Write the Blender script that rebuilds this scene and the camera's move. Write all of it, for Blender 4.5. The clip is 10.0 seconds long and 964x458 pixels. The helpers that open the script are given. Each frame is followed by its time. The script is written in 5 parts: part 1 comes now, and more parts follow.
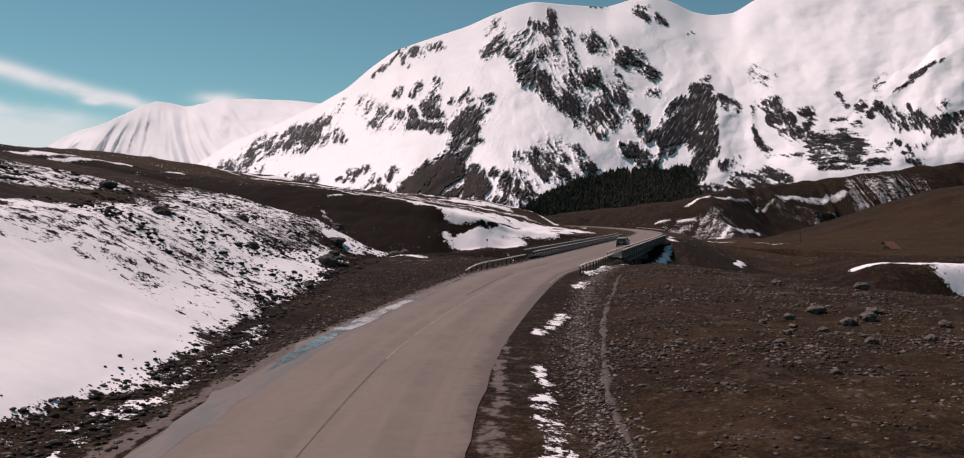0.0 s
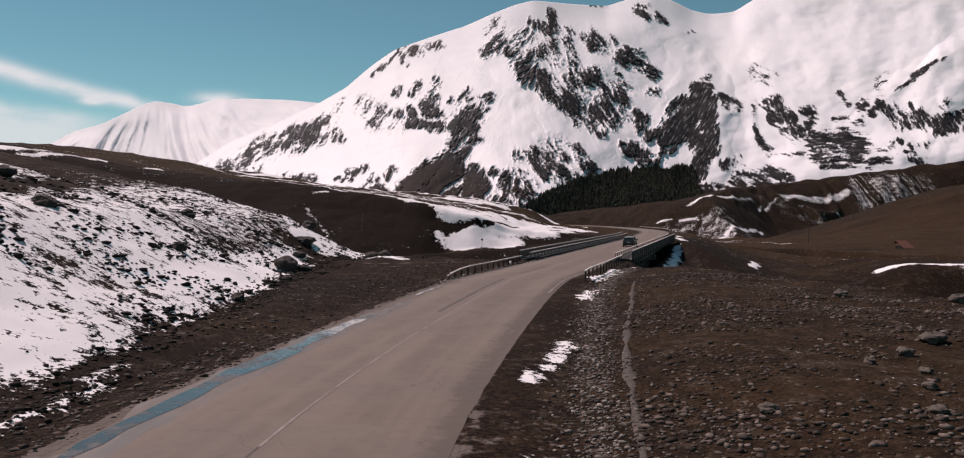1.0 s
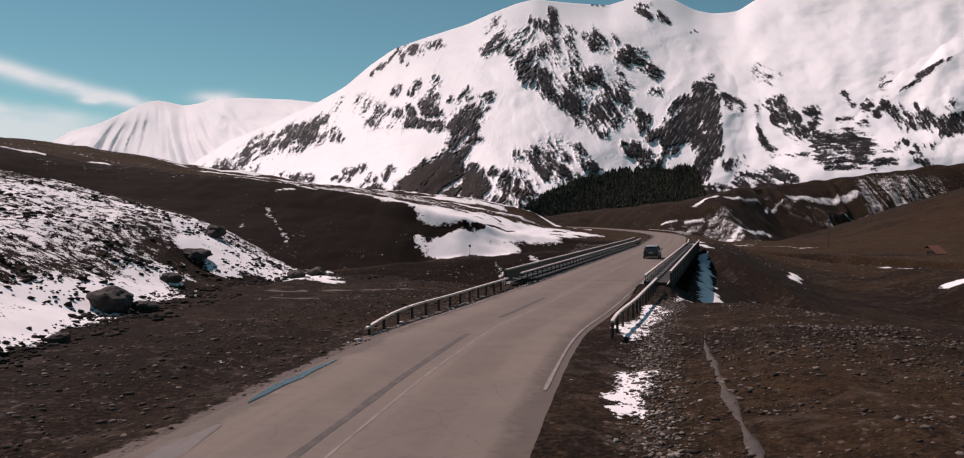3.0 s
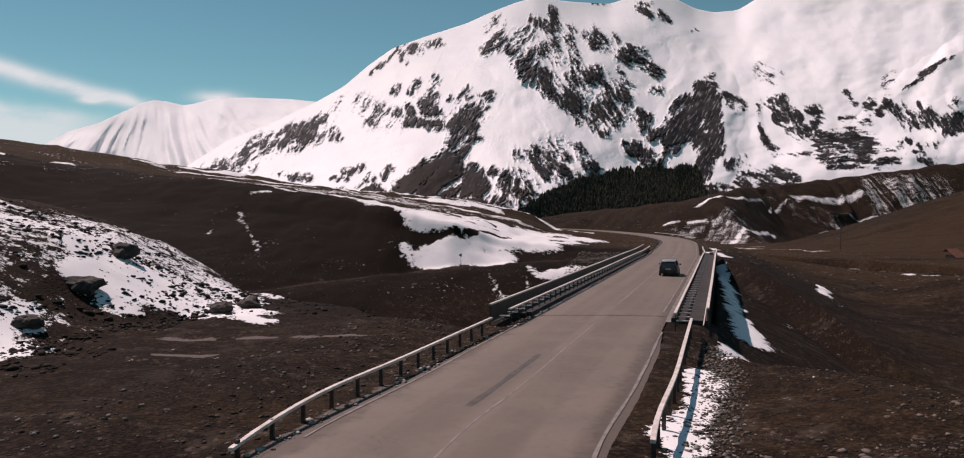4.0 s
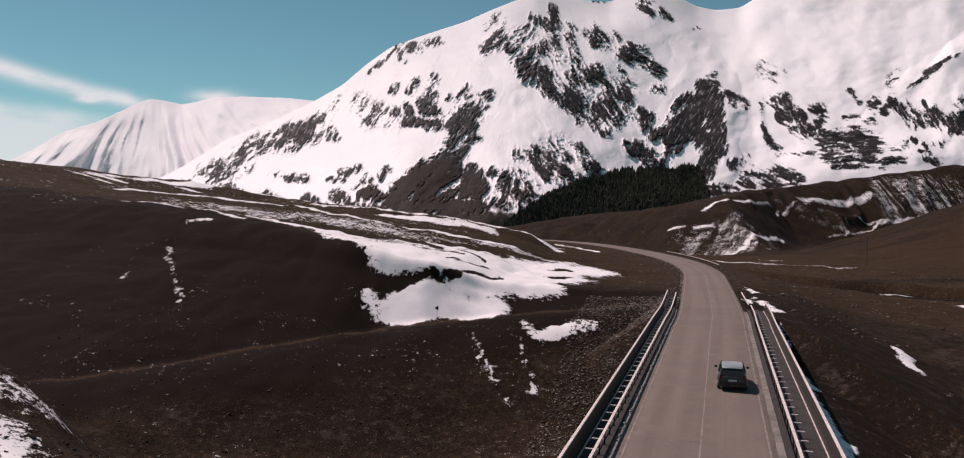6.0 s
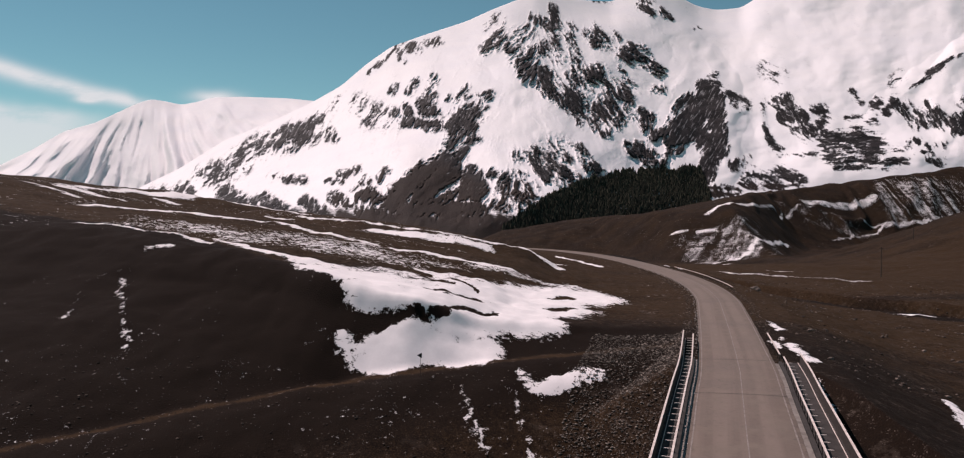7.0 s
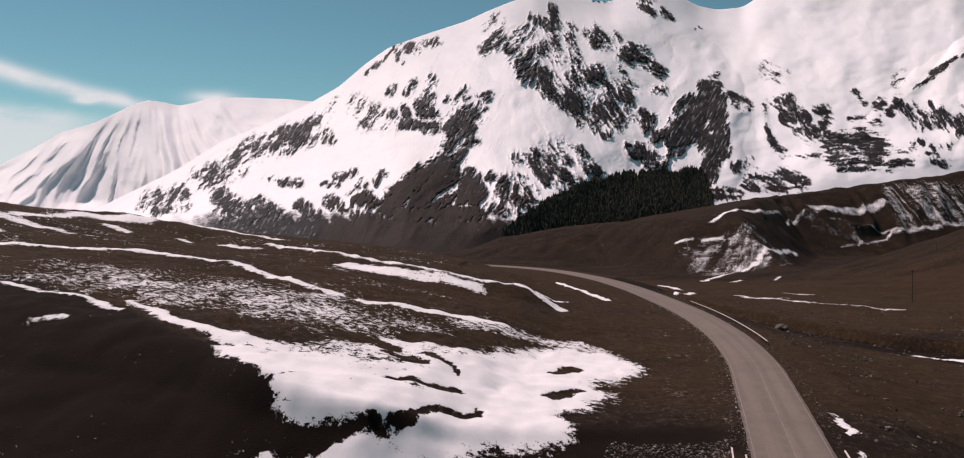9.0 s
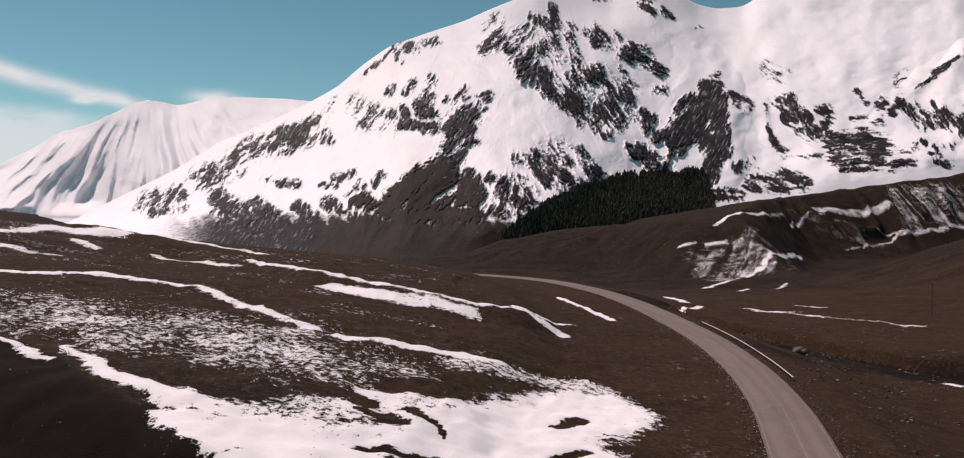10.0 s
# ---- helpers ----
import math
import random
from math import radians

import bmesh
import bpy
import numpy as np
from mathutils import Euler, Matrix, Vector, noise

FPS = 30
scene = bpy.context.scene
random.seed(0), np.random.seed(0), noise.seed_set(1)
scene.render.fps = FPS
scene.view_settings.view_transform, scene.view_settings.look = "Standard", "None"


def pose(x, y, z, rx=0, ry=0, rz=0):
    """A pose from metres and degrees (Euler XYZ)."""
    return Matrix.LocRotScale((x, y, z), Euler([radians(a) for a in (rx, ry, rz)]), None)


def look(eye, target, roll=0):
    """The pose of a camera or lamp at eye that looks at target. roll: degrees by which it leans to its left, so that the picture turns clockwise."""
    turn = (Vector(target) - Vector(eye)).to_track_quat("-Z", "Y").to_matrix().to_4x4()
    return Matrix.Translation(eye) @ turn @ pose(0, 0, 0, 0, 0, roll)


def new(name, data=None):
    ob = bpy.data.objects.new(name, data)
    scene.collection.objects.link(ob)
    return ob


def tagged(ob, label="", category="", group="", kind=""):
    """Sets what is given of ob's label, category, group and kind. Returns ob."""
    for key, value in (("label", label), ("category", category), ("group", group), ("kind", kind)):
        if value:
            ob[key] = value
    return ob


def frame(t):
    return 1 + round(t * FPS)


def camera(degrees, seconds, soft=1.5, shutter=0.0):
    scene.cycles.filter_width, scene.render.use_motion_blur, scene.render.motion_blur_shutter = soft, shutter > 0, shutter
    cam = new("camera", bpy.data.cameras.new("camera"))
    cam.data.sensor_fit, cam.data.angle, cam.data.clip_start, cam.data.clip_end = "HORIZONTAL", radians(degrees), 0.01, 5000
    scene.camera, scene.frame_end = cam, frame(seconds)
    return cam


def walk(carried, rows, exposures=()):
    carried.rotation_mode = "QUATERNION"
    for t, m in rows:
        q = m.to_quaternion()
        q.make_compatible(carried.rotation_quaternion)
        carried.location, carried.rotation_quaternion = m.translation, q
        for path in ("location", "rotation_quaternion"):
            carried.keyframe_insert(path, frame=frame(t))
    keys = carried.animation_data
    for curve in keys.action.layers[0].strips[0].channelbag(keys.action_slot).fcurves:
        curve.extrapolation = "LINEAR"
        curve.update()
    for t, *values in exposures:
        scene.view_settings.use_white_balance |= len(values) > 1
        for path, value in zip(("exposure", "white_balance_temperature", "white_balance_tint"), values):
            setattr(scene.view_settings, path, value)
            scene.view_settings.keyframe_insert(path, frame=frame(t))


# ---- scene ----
# ---- the camera and its way ----
cam = camera(66.0, 10.0, soft=1.1)
PATH = [
    (0, 0.00, 0.00, 5.10, -0.13, -1.04, -0.03),
    (0.5, 0.53, 5.61, 4.89, -0.12, -1.05, 0.02),
    (1, 1.12, 11.24, 4.67, -0.13, -1.05, 0.03),
    (1.5, 1.74, 16.89, 4.51, -0.13, -1.02, -0.02),
    (2, 2.29, 22.85, 4.54, -0.10, -1.01, -0.08),
    (2.5, 2.83, 28.92, 4.63, -0.08, -1.00, -0.13),
    (4, 4.73, 47.88, 5.86, -0.04, -1.04, -0.08),
    (4.5, 5.39, 54.23, 6.68, -0.01, -1.07, -0.07),
    (5, 6.03, 60.59, 8.00, 0.00, -1.10, -0.05),
    (5.5, 6.48, 66.72, 9.50, -0.02, -1.13, -0.02),
    (7, 8.07, 84.61, 14.73, 0.01, -1.16, 0.00),
    (7.5, 8.61, 90.29, 16.45, 0.02, -1.15, 0.02),
    (8, 9.11, 95.93, 18.11, 0.01, -1.15, 0.05),
    (8.5, 9.62, 101.72, 19.75, 0.00, -1.15, 0.08),
    (9, 10.10, 107.66, 21.39, -0.01, -1.17, 0.07),
    (9.5, 10.57, 113.87, 23.07, -0.02, -1.19, 0.09),
    (10, 11.06, 120.00, 24.71, -0.01, -1.22, 0.10),
]
walk(cam, [(t, pose(x, y, z, 90 + pitch, roll, yaw)) for t, x, y, z, yaw, pitch, roll in PATH])
scene.view_settings.exposure = 0.0

# ---- daylight: sun ahead and to the left, clear teal sky ----
SUN_AZ, SUN_EL = radians(-50), radians(55)          # azimuth from +y towards +x, elevation
world = bpy.data.worlds.new("sky")
scene.world = world
world.use_nodes = True
wn = world.node_tree
wn.nodes.clear()
sky = wn.nodes.new("ShaderNodeTexSky")
sky.sky_type = "NISHITA"
sky.sun_disc = False
sky.sun_elevation, sky.sun_rotation = SUN_EL, SUN_AZ
sky.altitude, sky.air_density, sky.dust_density, sky.ozone_density = 2000, 1.0, 0.1, 1.6
grade = wn.nodes.new("ShaderNodeMix")
grade.data_type, grade.blend_type = "RGBA", "MULTIPLY"
grade.inputs[0].default_value = 1.0
grade.inputs[7].default_value = (0.80, 1.03, 0.82, 1)
back = wn.nodes.new("ShaderNodeBackground")
back.inputs[1].default_value = 0.081
out = wn.nodes.new("ShaderNodeOutputWorld")
wn.links.new(sky.outputs[0], grade.inputs[6])
wn.links.new(grade.outputs[2], back.inputs[0])
wn.links.new(back.outputs[0], out.inputs[0])

sun = new("sun", bpy.data.lights.new("sun", "SUN"))
sun.data.energy, sun.data.angle, sun.data.color = 4.85, radians(0.53), (1.0, 0.79, 0.765)
sun_from = Vector((math.sin(SUN_AZ) * math.cos(SUN_EL), math.cos(SUN_AZ) * math.cos(SUN_EL), math.sin(SUN_EL)))
sun.matrix_world = look(sun_from * 100, (0, 0, 0))


# ---- materials ----
class Nodes:
    """A small hand for building node materials."""

    def __init__(self, name):
        self.mat = bpy.data.materials.new(name)
        self.mat.use_nodes = True
        self.tree = self.mat.node_tree
        self.tree.nodes.clear()
        self.out = self.tree.nodes.new("ShaderNodeOutputMaterial")
        self.coord = self.tree.nodes.new("ShaderNodeTexCoord")

    def add(self, kind, **values):
        n = self.tree.nodes.new("ShaderNode" + kind)
        for k, v in values.items():
            n.inputs[k.replace("_", " ")].default_value = v
        return n

    def link(self, a, b):
        self.tree.links.new(a, b)
        return b

    def noise(self, scale, detail=4, rough=0.55, stretch=(1, 1, 1), turn=0, space="Object"):
        m = self.add("Mapping")
        m.inputs["Scale"].default_value = stretch
        m.inputs["Rotation"].default_value = (0, 0, turn)
        self.link(self.coord.outputs[space], m.inputs[0])
        n = self.add("TexNoise", Scale=scale, Detail=detail, Roughness=rough)
        self.link(m.outputs[0], n.inputs["Vector"])
        return n.outputs["Fac"]

    def cells(self, scale, feature="F1", space="Object"):
        n = self.add("TexVoronoi", Scale=scale)
        n.feature = feature
        self.link(self.coord.outputs[space], n.inputs["Vector"])
        return n

    def attr(self, name):
        n = self.add("Attribute")
        n.attribute_name = name
        return n.outputs["Fac"]

    def math(self, op, a, b=0.0, c=0.0):
        n = self.add("Math")
        n.operation = op
        for k, v in enumerate((a, b, c)):
            if isinstance(v, (int, float)):
                n.inputs[k].default_value = v
            else:
                self.link(v, n.inputs[k])
        return n.outputs[0]

    def ramp(self, value, low, high):
        n = self.add("MapRange")
        n.interpolation_type = "SMOOTHSTEP"
        self.link(value, n.inputs[0])
        n.inputs[1].default_value, n.inputs[2].default_value = low, high
        return n.outputs[0]

    def mix(self, fac, a, b):
        n = self.add("Mix")
        n.data_type = "RGBA"
        for k, v in ((0, fac), (6, a), (7, b)):
            if isinstance(v, (int, float)):
                n.inputs[k].default_value = v
            elif isinstance(v, tuple):
                n.inputs[k].default_value = (*v, 1)
            else:
                self.link(v, n.inputs[k])
        return n.outputs[2]

    def bump(self, height, strength=0.5, distance=0.05):
        n = self.add("Bump", Strength=strength, Distance=distance)
        self.link(height, n.inputs["Height"])
        return n.outputs[0]

    def finish(self, color, rough=0.9, normal=None, metal=0.0, spec=0.3):
        b = self.add("BsdfPrincipled")
        for k, v in (("Base Color", color), ("Roughness", rough), ("Metallic", metal), ("Specular IOR Level", spec)):
            if isinstance(v, (int, float)):
                b.inputs[k].default_value = v
            elif isinstance(v, tuple):
                b.inputs[k].default_value = (*v, 1)
            else:
                self.link(v, b.inputs[k])
        if normal:
            self.link(normal, b.inputs["Normal"])
        self.link(b.outputs[0], self.out.inputs[0])
        return self.mat


SNOW = (0.79, 0.765, 0.77)


def ground_material():
    n = Nodes("stony_ground")
    big, mid, fine = n.noise(0.12, 4), n.noise(1.25, 6, 0.68), n.noise(6.0, 5, 0.68)
    stones = n.cells(7.0)
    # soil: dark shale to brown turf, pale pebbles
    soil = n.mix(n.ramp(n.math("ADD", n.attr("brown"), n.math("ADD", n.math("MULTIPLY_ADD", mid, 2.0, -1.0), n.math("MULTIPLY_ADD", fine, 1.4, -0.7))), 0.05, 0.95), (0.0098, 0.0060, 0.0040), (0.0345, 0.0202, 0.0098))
    lift = n.math("MULTIPLY", n.ramp(fine, 0.45, 0.68), n.math("MULTIPLY", n.ramp(n.attr("brown"), -0.55, 0.5), 0.6))
    soil = n.mix(lift, soil, (0.053, 0.034, 0.0215))
    pale = n.math("MULTIPLY", n.ramp(stones.outputs["Color"], 0.72, 0.9), n.ramp(n.math("ADD", n.attr("gravel"), n.math("MULTIPLY_ADD", mid, 2.4, -1.2)), 0.3, 0.7))
    soil = n.mix(n.math("MULTIPLY", pale, 0.75), soil, (0.13, 0.105, 0.09))
    clumps = n.cells(2.3)
    soil = n.mix(n.math("MULTIPLY", n.ramp(clumps.outputs["Color"], 0.3, 0.75), 0.5), soil, n.mix(0.55, soil, (0.006, 0.004, 0.003)))
    soil = n.mix(n.math("MULTIPLY", n.ramp(n.math("ADD", n.noise(0.33, 5, 0.7), n.math("MULTIPLY_ADD", mid, 0.6, -0.3)), 0.54, 0.66), n.math("MULTIPLY", n.ramp(n.attr("gravel"), 0.0, 0.5), 0.4)), soil, (0.062, 0.049, 0.040))
    # snow: the drifts' outlines broken by the ground that shows through
    s = n.math("ADD", n.attr("snow"), n.math("MULTIPLY_ADD", mid, 3.0, -1.5))
    s = n.math("ADD", s, n.math("MULTIPLY_ADD", fine, 1.8, -0.9))
    s = n.math("ADD", s, n.math("MULTIPLY_ADD", big, 1.4, -0.7))
    s = n.ramp(s, 0.46, 0.56)
    soil = n.mix(n.ramp(n.math("ADD", n.attr("mud"), n.math("MULTIPLY_ADD", mid, 2.6, -1.3)), 0.35, 0.65), soil, n.mix(fine, (0.085, 0.07, 0.062), (0.15, 0.125, 0.112)))
    snow = n.mix(n.ramp(mid, 0.3, 0.7), SNOW, (0.74, 0.715, 0.72))
    color = n.mix(s, soil, snow)
    height = n.math("ADD", n.math("MULTIPLY", fine, 0.5), n.math("MULTIPLY", n.math("SUBTRACT", 1.0, stones.outputs["Distance"]), 0.5))
    height = n.math("ADD", n.math("MULTIPLY", height, n.math("SUBTRACT", 1.0, s)), n.math("MULTIPLY", s, 0.9))
    return n.finish(color, n.math("MULTIPLY_ADD", s, -0.3, 0.92), n.bump(height, 0.8, 0.12), spec=0.06)


def mountain_material():
    n = Nodes("snow_and_rock")
    a, b, c = n.noise(0.006, 6, 0.6), n.noise(0.03, 6, 0.65), n.noise(0.14, 5, 0.7)
    rock = n.mix(n.ramp(b, 0.35, 0.7), (0.008, 0.0075, 0.008), (0.030, 0.027, 0.028))
    rock = n.mix(n.ramp(n.attr("soil"), 0.3, 0.8), rock, n.mix(b, (0.008, 0.006, 0.0055), (0.036, 0.025, 0.020)))
    m = n.math("ADD", n.attr("rock"), n.math("ADD", n.math("MULTIPLY_ADD", b, 0.3, -0.15), n.math("MULTIPLY_ADD", c, 0.9, -0.45)))
    # blue-grey of wind-scoured snow by the rock, also painting shade on the snow
    scoured_shaded = n.math("MULTIPLY", n.ramp(m, -0.05, 0.45), n.math("MULTIPLY_ADD", n.ramp(c, 0.35, 0.65), 0.45, 0.2))
    m = n.ramp(m, 0.12, 0.74)
    snow = n.mix(n.ramp(a, 0.35, 0.65), (0.85, 0.83, 0.835), (0.80, 0.79, 0.81))
    snow = n.mix(scoured_shaded, snow, (0.30, 0.31, 0.34))
    m = n.math("MULTIPLY", m, n.math("SUBTRACT", 1.0, n.math("MULTIPLY", n.ramp(n.math("ADD", n.math("SUBTRACT", n.attr("vein"), n.math("MULTIPLY", n.attr("soil"), 0.35)), n.math("MULTIPLY_ADD", c, 0.9, -0.45)), 0.12, 0.6), 0.26)))
    h = n.math("ADD", n.math("MULTIPLY", b, 0.3), n.math("MULTIPLY", n.math("MULTIPLY", c, m), 1.0))
    return n.finish(n.mix(m, snow, rock), 0.75, n.bump(h, 0.6, 4.0), spec=0.08)


def asphalt_material():
    n = Nodes("worn_asphalt")
    big, fine, grit = n.noise(0.15, 4), n.noise(3.0, 6, 0.6), n.noise(60, 3)
    lane = n.noise(1.0, 3, 0.5, (0.8, 0.012, 1), space="UV")
    blotch = n.noise(0.5, 5, 0.6)
    c = n.mix(n.ramp(lane, 0.4, 0.6), (0.128, 0.101, 0.085), (0.166, 0.132, 0.112))
    c = n.mix(n.ramp(blotch, 0.42, 0.68), c, (0.150, 0.122, 0.101))
    c = n.mix(n.math("MULTIPLY", n.ramp(big, 0.45, 0.65), 0.5), c, (0.122, 0.101, 0.088))
    c = n.mix(n.math("MULTIPLY", n.ramp(fine, 0.52, 0.75), 0.3), c, (0.088, 0.073, 0.065))
    split = n.add("SeparateXYZ")
    n.link(n.coord.outputs["UV"], split.inputs[0])
    edge = n.math("ADD", n.math("ABSOLUTE", split.outputs[0]), n.math("MULTIPLY_ADD", blotch, 1.6, -0.8))
    edge = n.math("ADD", edge, n.math("MULTIPLY_ADD", fine, 0.8, -0.4))
    c = n.mix(n.math("MULTIPLY", n.ramp(edge, 3.15, 3.7), 0.45), c, (0.045, 0.036, 0.031))
    cracks = n.add("TexVoronoi", Scale=0.35)
    cracks.feature = "DISTANCE_TO_EDGE"
    warp = n.add("VectorMath")
    n.link(n.coord.outputs["Object"], warp.inputs[0])
    shift = n.add("TexNoise", Scale=0.8, Detail=4)
    n.link(n.coord.outputs["Object"], shift.inputs["Vector"])
    n.link(shift.outputs["Color"], warp.inputs[1])
    n.link(warp.outputs[0], cracks.inputs["Vector"])
    line = n.math("MULTIPLY", n.math("LESS_THAN", cracks.outputs["Distance"], 0.006), n.ramp(big, 0.5, 0.6))
    c = n.mix(n.math("MULTIPLY", line, 0.3), c, (0.05, 0.042, 0.038))
    return n.finish(c, n.math("MULTIPLY_ADD", fine, 0.2, 0.72), n.bump(grit, 0.35, 0.01), spec=0.25)


def plain_material(name, color, rough=0.6, metal=0.0, other=None, scale=3.0, bump=0.2, spec=0.4):
    n = Nodes(name)
    f = n.noise(scale, 6, 0.62)
    other = other or tuple(0.6 * v for v in color)
    return n.finish(n.mix(n.ramp(f, 0.35, 0.72), color, other), n.math("MULTIPLY_ADD", f, 0.2, rough - 0.1), n.bump(n.noise(scale * 9, 3), bump, 0.02), metal, spec)


M_GROUND, M_MOUNTAIN, M_ASPHALT = ground_material(), mountain_material(), asphalt_material()
M_CONCRETE = plain_material("weathered_concrete", (0.20, 0.18, 0.165), 0.85, 0, (0.10, 0.088, 0.08), 1.4)
M_DARK = plain_material("tarry_concrete", (0.035, 0.030, 0.028), 0.9, 0, (0.018, 0.015, 0.014), 1.2)
M_STEEL = plain_material("galvanised_steel", (0.66, 0.58, 0.54), 0.6, 0.0, (0.45, 0.38, 0.345), 2.5, 0.1)
M_POST = plain_material("dark_steel", (0.06, 0.05, 0.046), 0.6, 0.4, (0.035, 0.026, 0.022), 4)
M_PAINT = plain_material("worn_line_paint", (0.225, 0.195, 0.178), 0.8, 0, (0.125, 0.105, 0.094), 1.6)
M_TAR = plain_material("tar_repair", (0.055, 0.047, 0.042), 0.85, 0, (0.10, 0.085, 0.077), 2)
M_ROCK = plain_material("dark_rock", (0.050, 0.040, 0.035), 0.9, 0, (0.022, 0.017, 0.015), 2.5, 0.6)
M_PALE_ROCK = plain_material("pale_rock", (0.095, 0.077, 0.064), 0.9, 0, (0.04, 0.031, 0.026), 2.5, 0.6)
M_OLD_SNOW = plain_material("dirty_snow", (0.42, 0.38, 0.36), 0.8, 0, (0.16, 0.135, 0.12), 6, 0.4)
M_SNOW = plain_material("snow", SNOW, 0.6, 0, (0.78, 0.76, 0.77), 0.8, 0.3)


# ---- small tools ----
def mesh_object(name, verts, faces, material, parent=None, smooth=True):
    me = bpy.data.meshes.new(name)
    me.from_pydata([tuple(v) for v in verts], [], faces)
    me.materials.append(material)
    if smooth:
        me.polygons.foreach_set("use_smooth", [True] * len(me.polygons))
    me.update()
    ob = new(name, me)
    ob.parent = parent
    return ob


def part(name, bm, material, parent, label=""):
    me = bpy.data.meshes.new(name)
    bm.to_mesh(me)
    bm.free()
    me.materials.append(material)
    ob = new(name, me)
    ob.parent = parent
    return tagged(ob, label)


def sheet(name, x, y, z, material, attrs=()):
    """A grid of points as one mesh, with float attributes."""
    rows_n, cols_n = x.shape
    me = bpy.data.meshes.new(name)
    me.vertices.add(x.size)
    me.vertices.foreach_set("co", np.stack([x, y, z], -1).astype(np.float32).ravel())
    i = np.arange(rows_n * cols_n).reshape(rows_n, cols_n)
    quad = np.stack([i[:-1, :-1], i[:-1, 1:], i[1:, 1:], i[1:, :-1]], -1).reshape(-1, 4)
    me.loops.add(quad.size)
    me.loops.foreach_set("vertex_index", quad.ravel().astype(np.int32))
    me.polygons.add(len(quad))
    me.polygons.foreach_set("loop_start", np.arange(0, quad.size, 4, dtype=np.int32))
    me.polygons.foreach_set("use_smooth", np.ones(len(quad), bool))
    me.update(calc_edges=True)
    for key, value in attrs:
        a = me.attributes.new(key, "FLOAT", "POINT")
        a.data.foreach_set("value", np.asarray(value, np.float32).ravel())
    me.materials.append(material)
    me.validate()
    return new(name, me)


def box(bm, size, m=Matrix.Identity(4), bevel=0.0):
    r = bmesh.ops.create_cube(bm, size=1.0, matrix=m @ Matrix.Diagonal((*size, 1)))
    if bevel:
        edges = list({e for v in r["verts"] for e in v.link_edges})
        bmesh.ops.bevel(bm, geom=edges, offset=bevel, segments=2, affect="EDGES")
    return bm


def sweep(bm, line, profile):
    """Sweep a closed profile (right, up) along a line of (x, y, z)."""
    line = np.array(line, float)
    t = np.gradient(line, axis=0)
    rings = []
    for p, d in zip(line, t):
        d = Vector(d).normalized()
        right = Vector((d.y, -d.x, 0)).normalized()
        rings.append([bm.verts.new(Vector(p) + right * a + Vector((0, 0, b))) for a, b in profile])
    n = len(profile)
    for r, s in zip(rings, rings[1:]):
        for k in range(n):
            bm.faces.new((r[k], r[(k + 1) % n], s[(k + 1) % n], s[k]))
    bm.faces.new(rings[0][::-1])
    bm.faces.new(rings[-1])
    bmesh.ops.recalc_face_normals(bm, faces=bm.faces)
    return bm


def empty(name, at=(0, 0, 0), label="", category="", group="", kind=""):
    ob = new(name)
    ob.location = at
    return tagged(ob, label, category, group, kind)


# ---- shapes of the land ----
_perm = np.random.RandomState(7).permutation(4096)
_grad = np.random.RandomState(8).uniform(0, 2 * math.pi, 4096)
PERM, GRAD = _perm.tolist(), _grad.tolist()


def perlin(x, y, seed=0):
    """Gradient noise of two coordinates, about -0.7 to 0.7."""
    xi, yi = np.floor(x).astype(int), np.floor(y).astype(int)
    xf, yf = x - xi, y - yi
    u, v = xf * xf * xf * (xf * (xf * 6 - 15) + 10), yf * yf * yf * (yf * (yf * 6 - 15) + 10)

    def corner(i, j):
        a = _grad[_perm[(_perm[(xi + i + seed * 131) & 4095] + yi + j) & 4095]]
        return np.cos(a) * (xf - i) + np.sin(a) * (yf - j)

    low = corner(0, 0) * (1 - u) + corner(1, 0) * u
    high = corner(0, 1) * (1 - u) + corner(1, 1) * u
    return low * (1 - v) + high * v


def perlin_at(x, y, seed=0):
    """perlin() of a single place."""
    xi, yi = math.floor(x), math.floor(y)
    xf, yf = x - xi, y - yi
    u, v = xf * xf * xf * (xf * (xf * 6 - 15) + 10), yf * yf * yf * (yf * (yf * 6 - 15) + 10)
    c = []
    for j in (0, 1):
        for i in (0, 1):
            a = GRAD[PERM[(PERM[(xi + i + seed * 131) & 4095] + yi + j) & 4095]]
            c.append(math.cos(a) * (xf - i) + math.sin(a) * (yf - j))
    low, high = c[0] * (1 - u) + c[1] * u, c[2] * (1 - u) + c[3] * u
    return low * (1 - v) + high * v


def fbm(x, y, octaves=4, seed=0, gain=0.5):
    total, amp = 0, 1.0
    for k in range(octaves):
        total = total + amp * perlin(x, y, seed + k)
        x, y, amp = x * 2.03 + 17.1, y * 2.03 + 5.7, amp * gain
    return total


def ridged(x, y, octaves=4, seed=0, gain=0.5):
    total, amp = 0, 1.0
    for k in range(octaves):
        total = total + amp * (1 - 2.2 * np.abs(perlin(x, y, seed + k)))
        x, y, amp = x * 2.07 + 9.3, y * 2.07 + 3.1, amp * gain
    return total


def step(a, b, x):
    s = np.clip((x - a) / (b - a), 0, 1)
    return s * s * (3 - 2 * s)


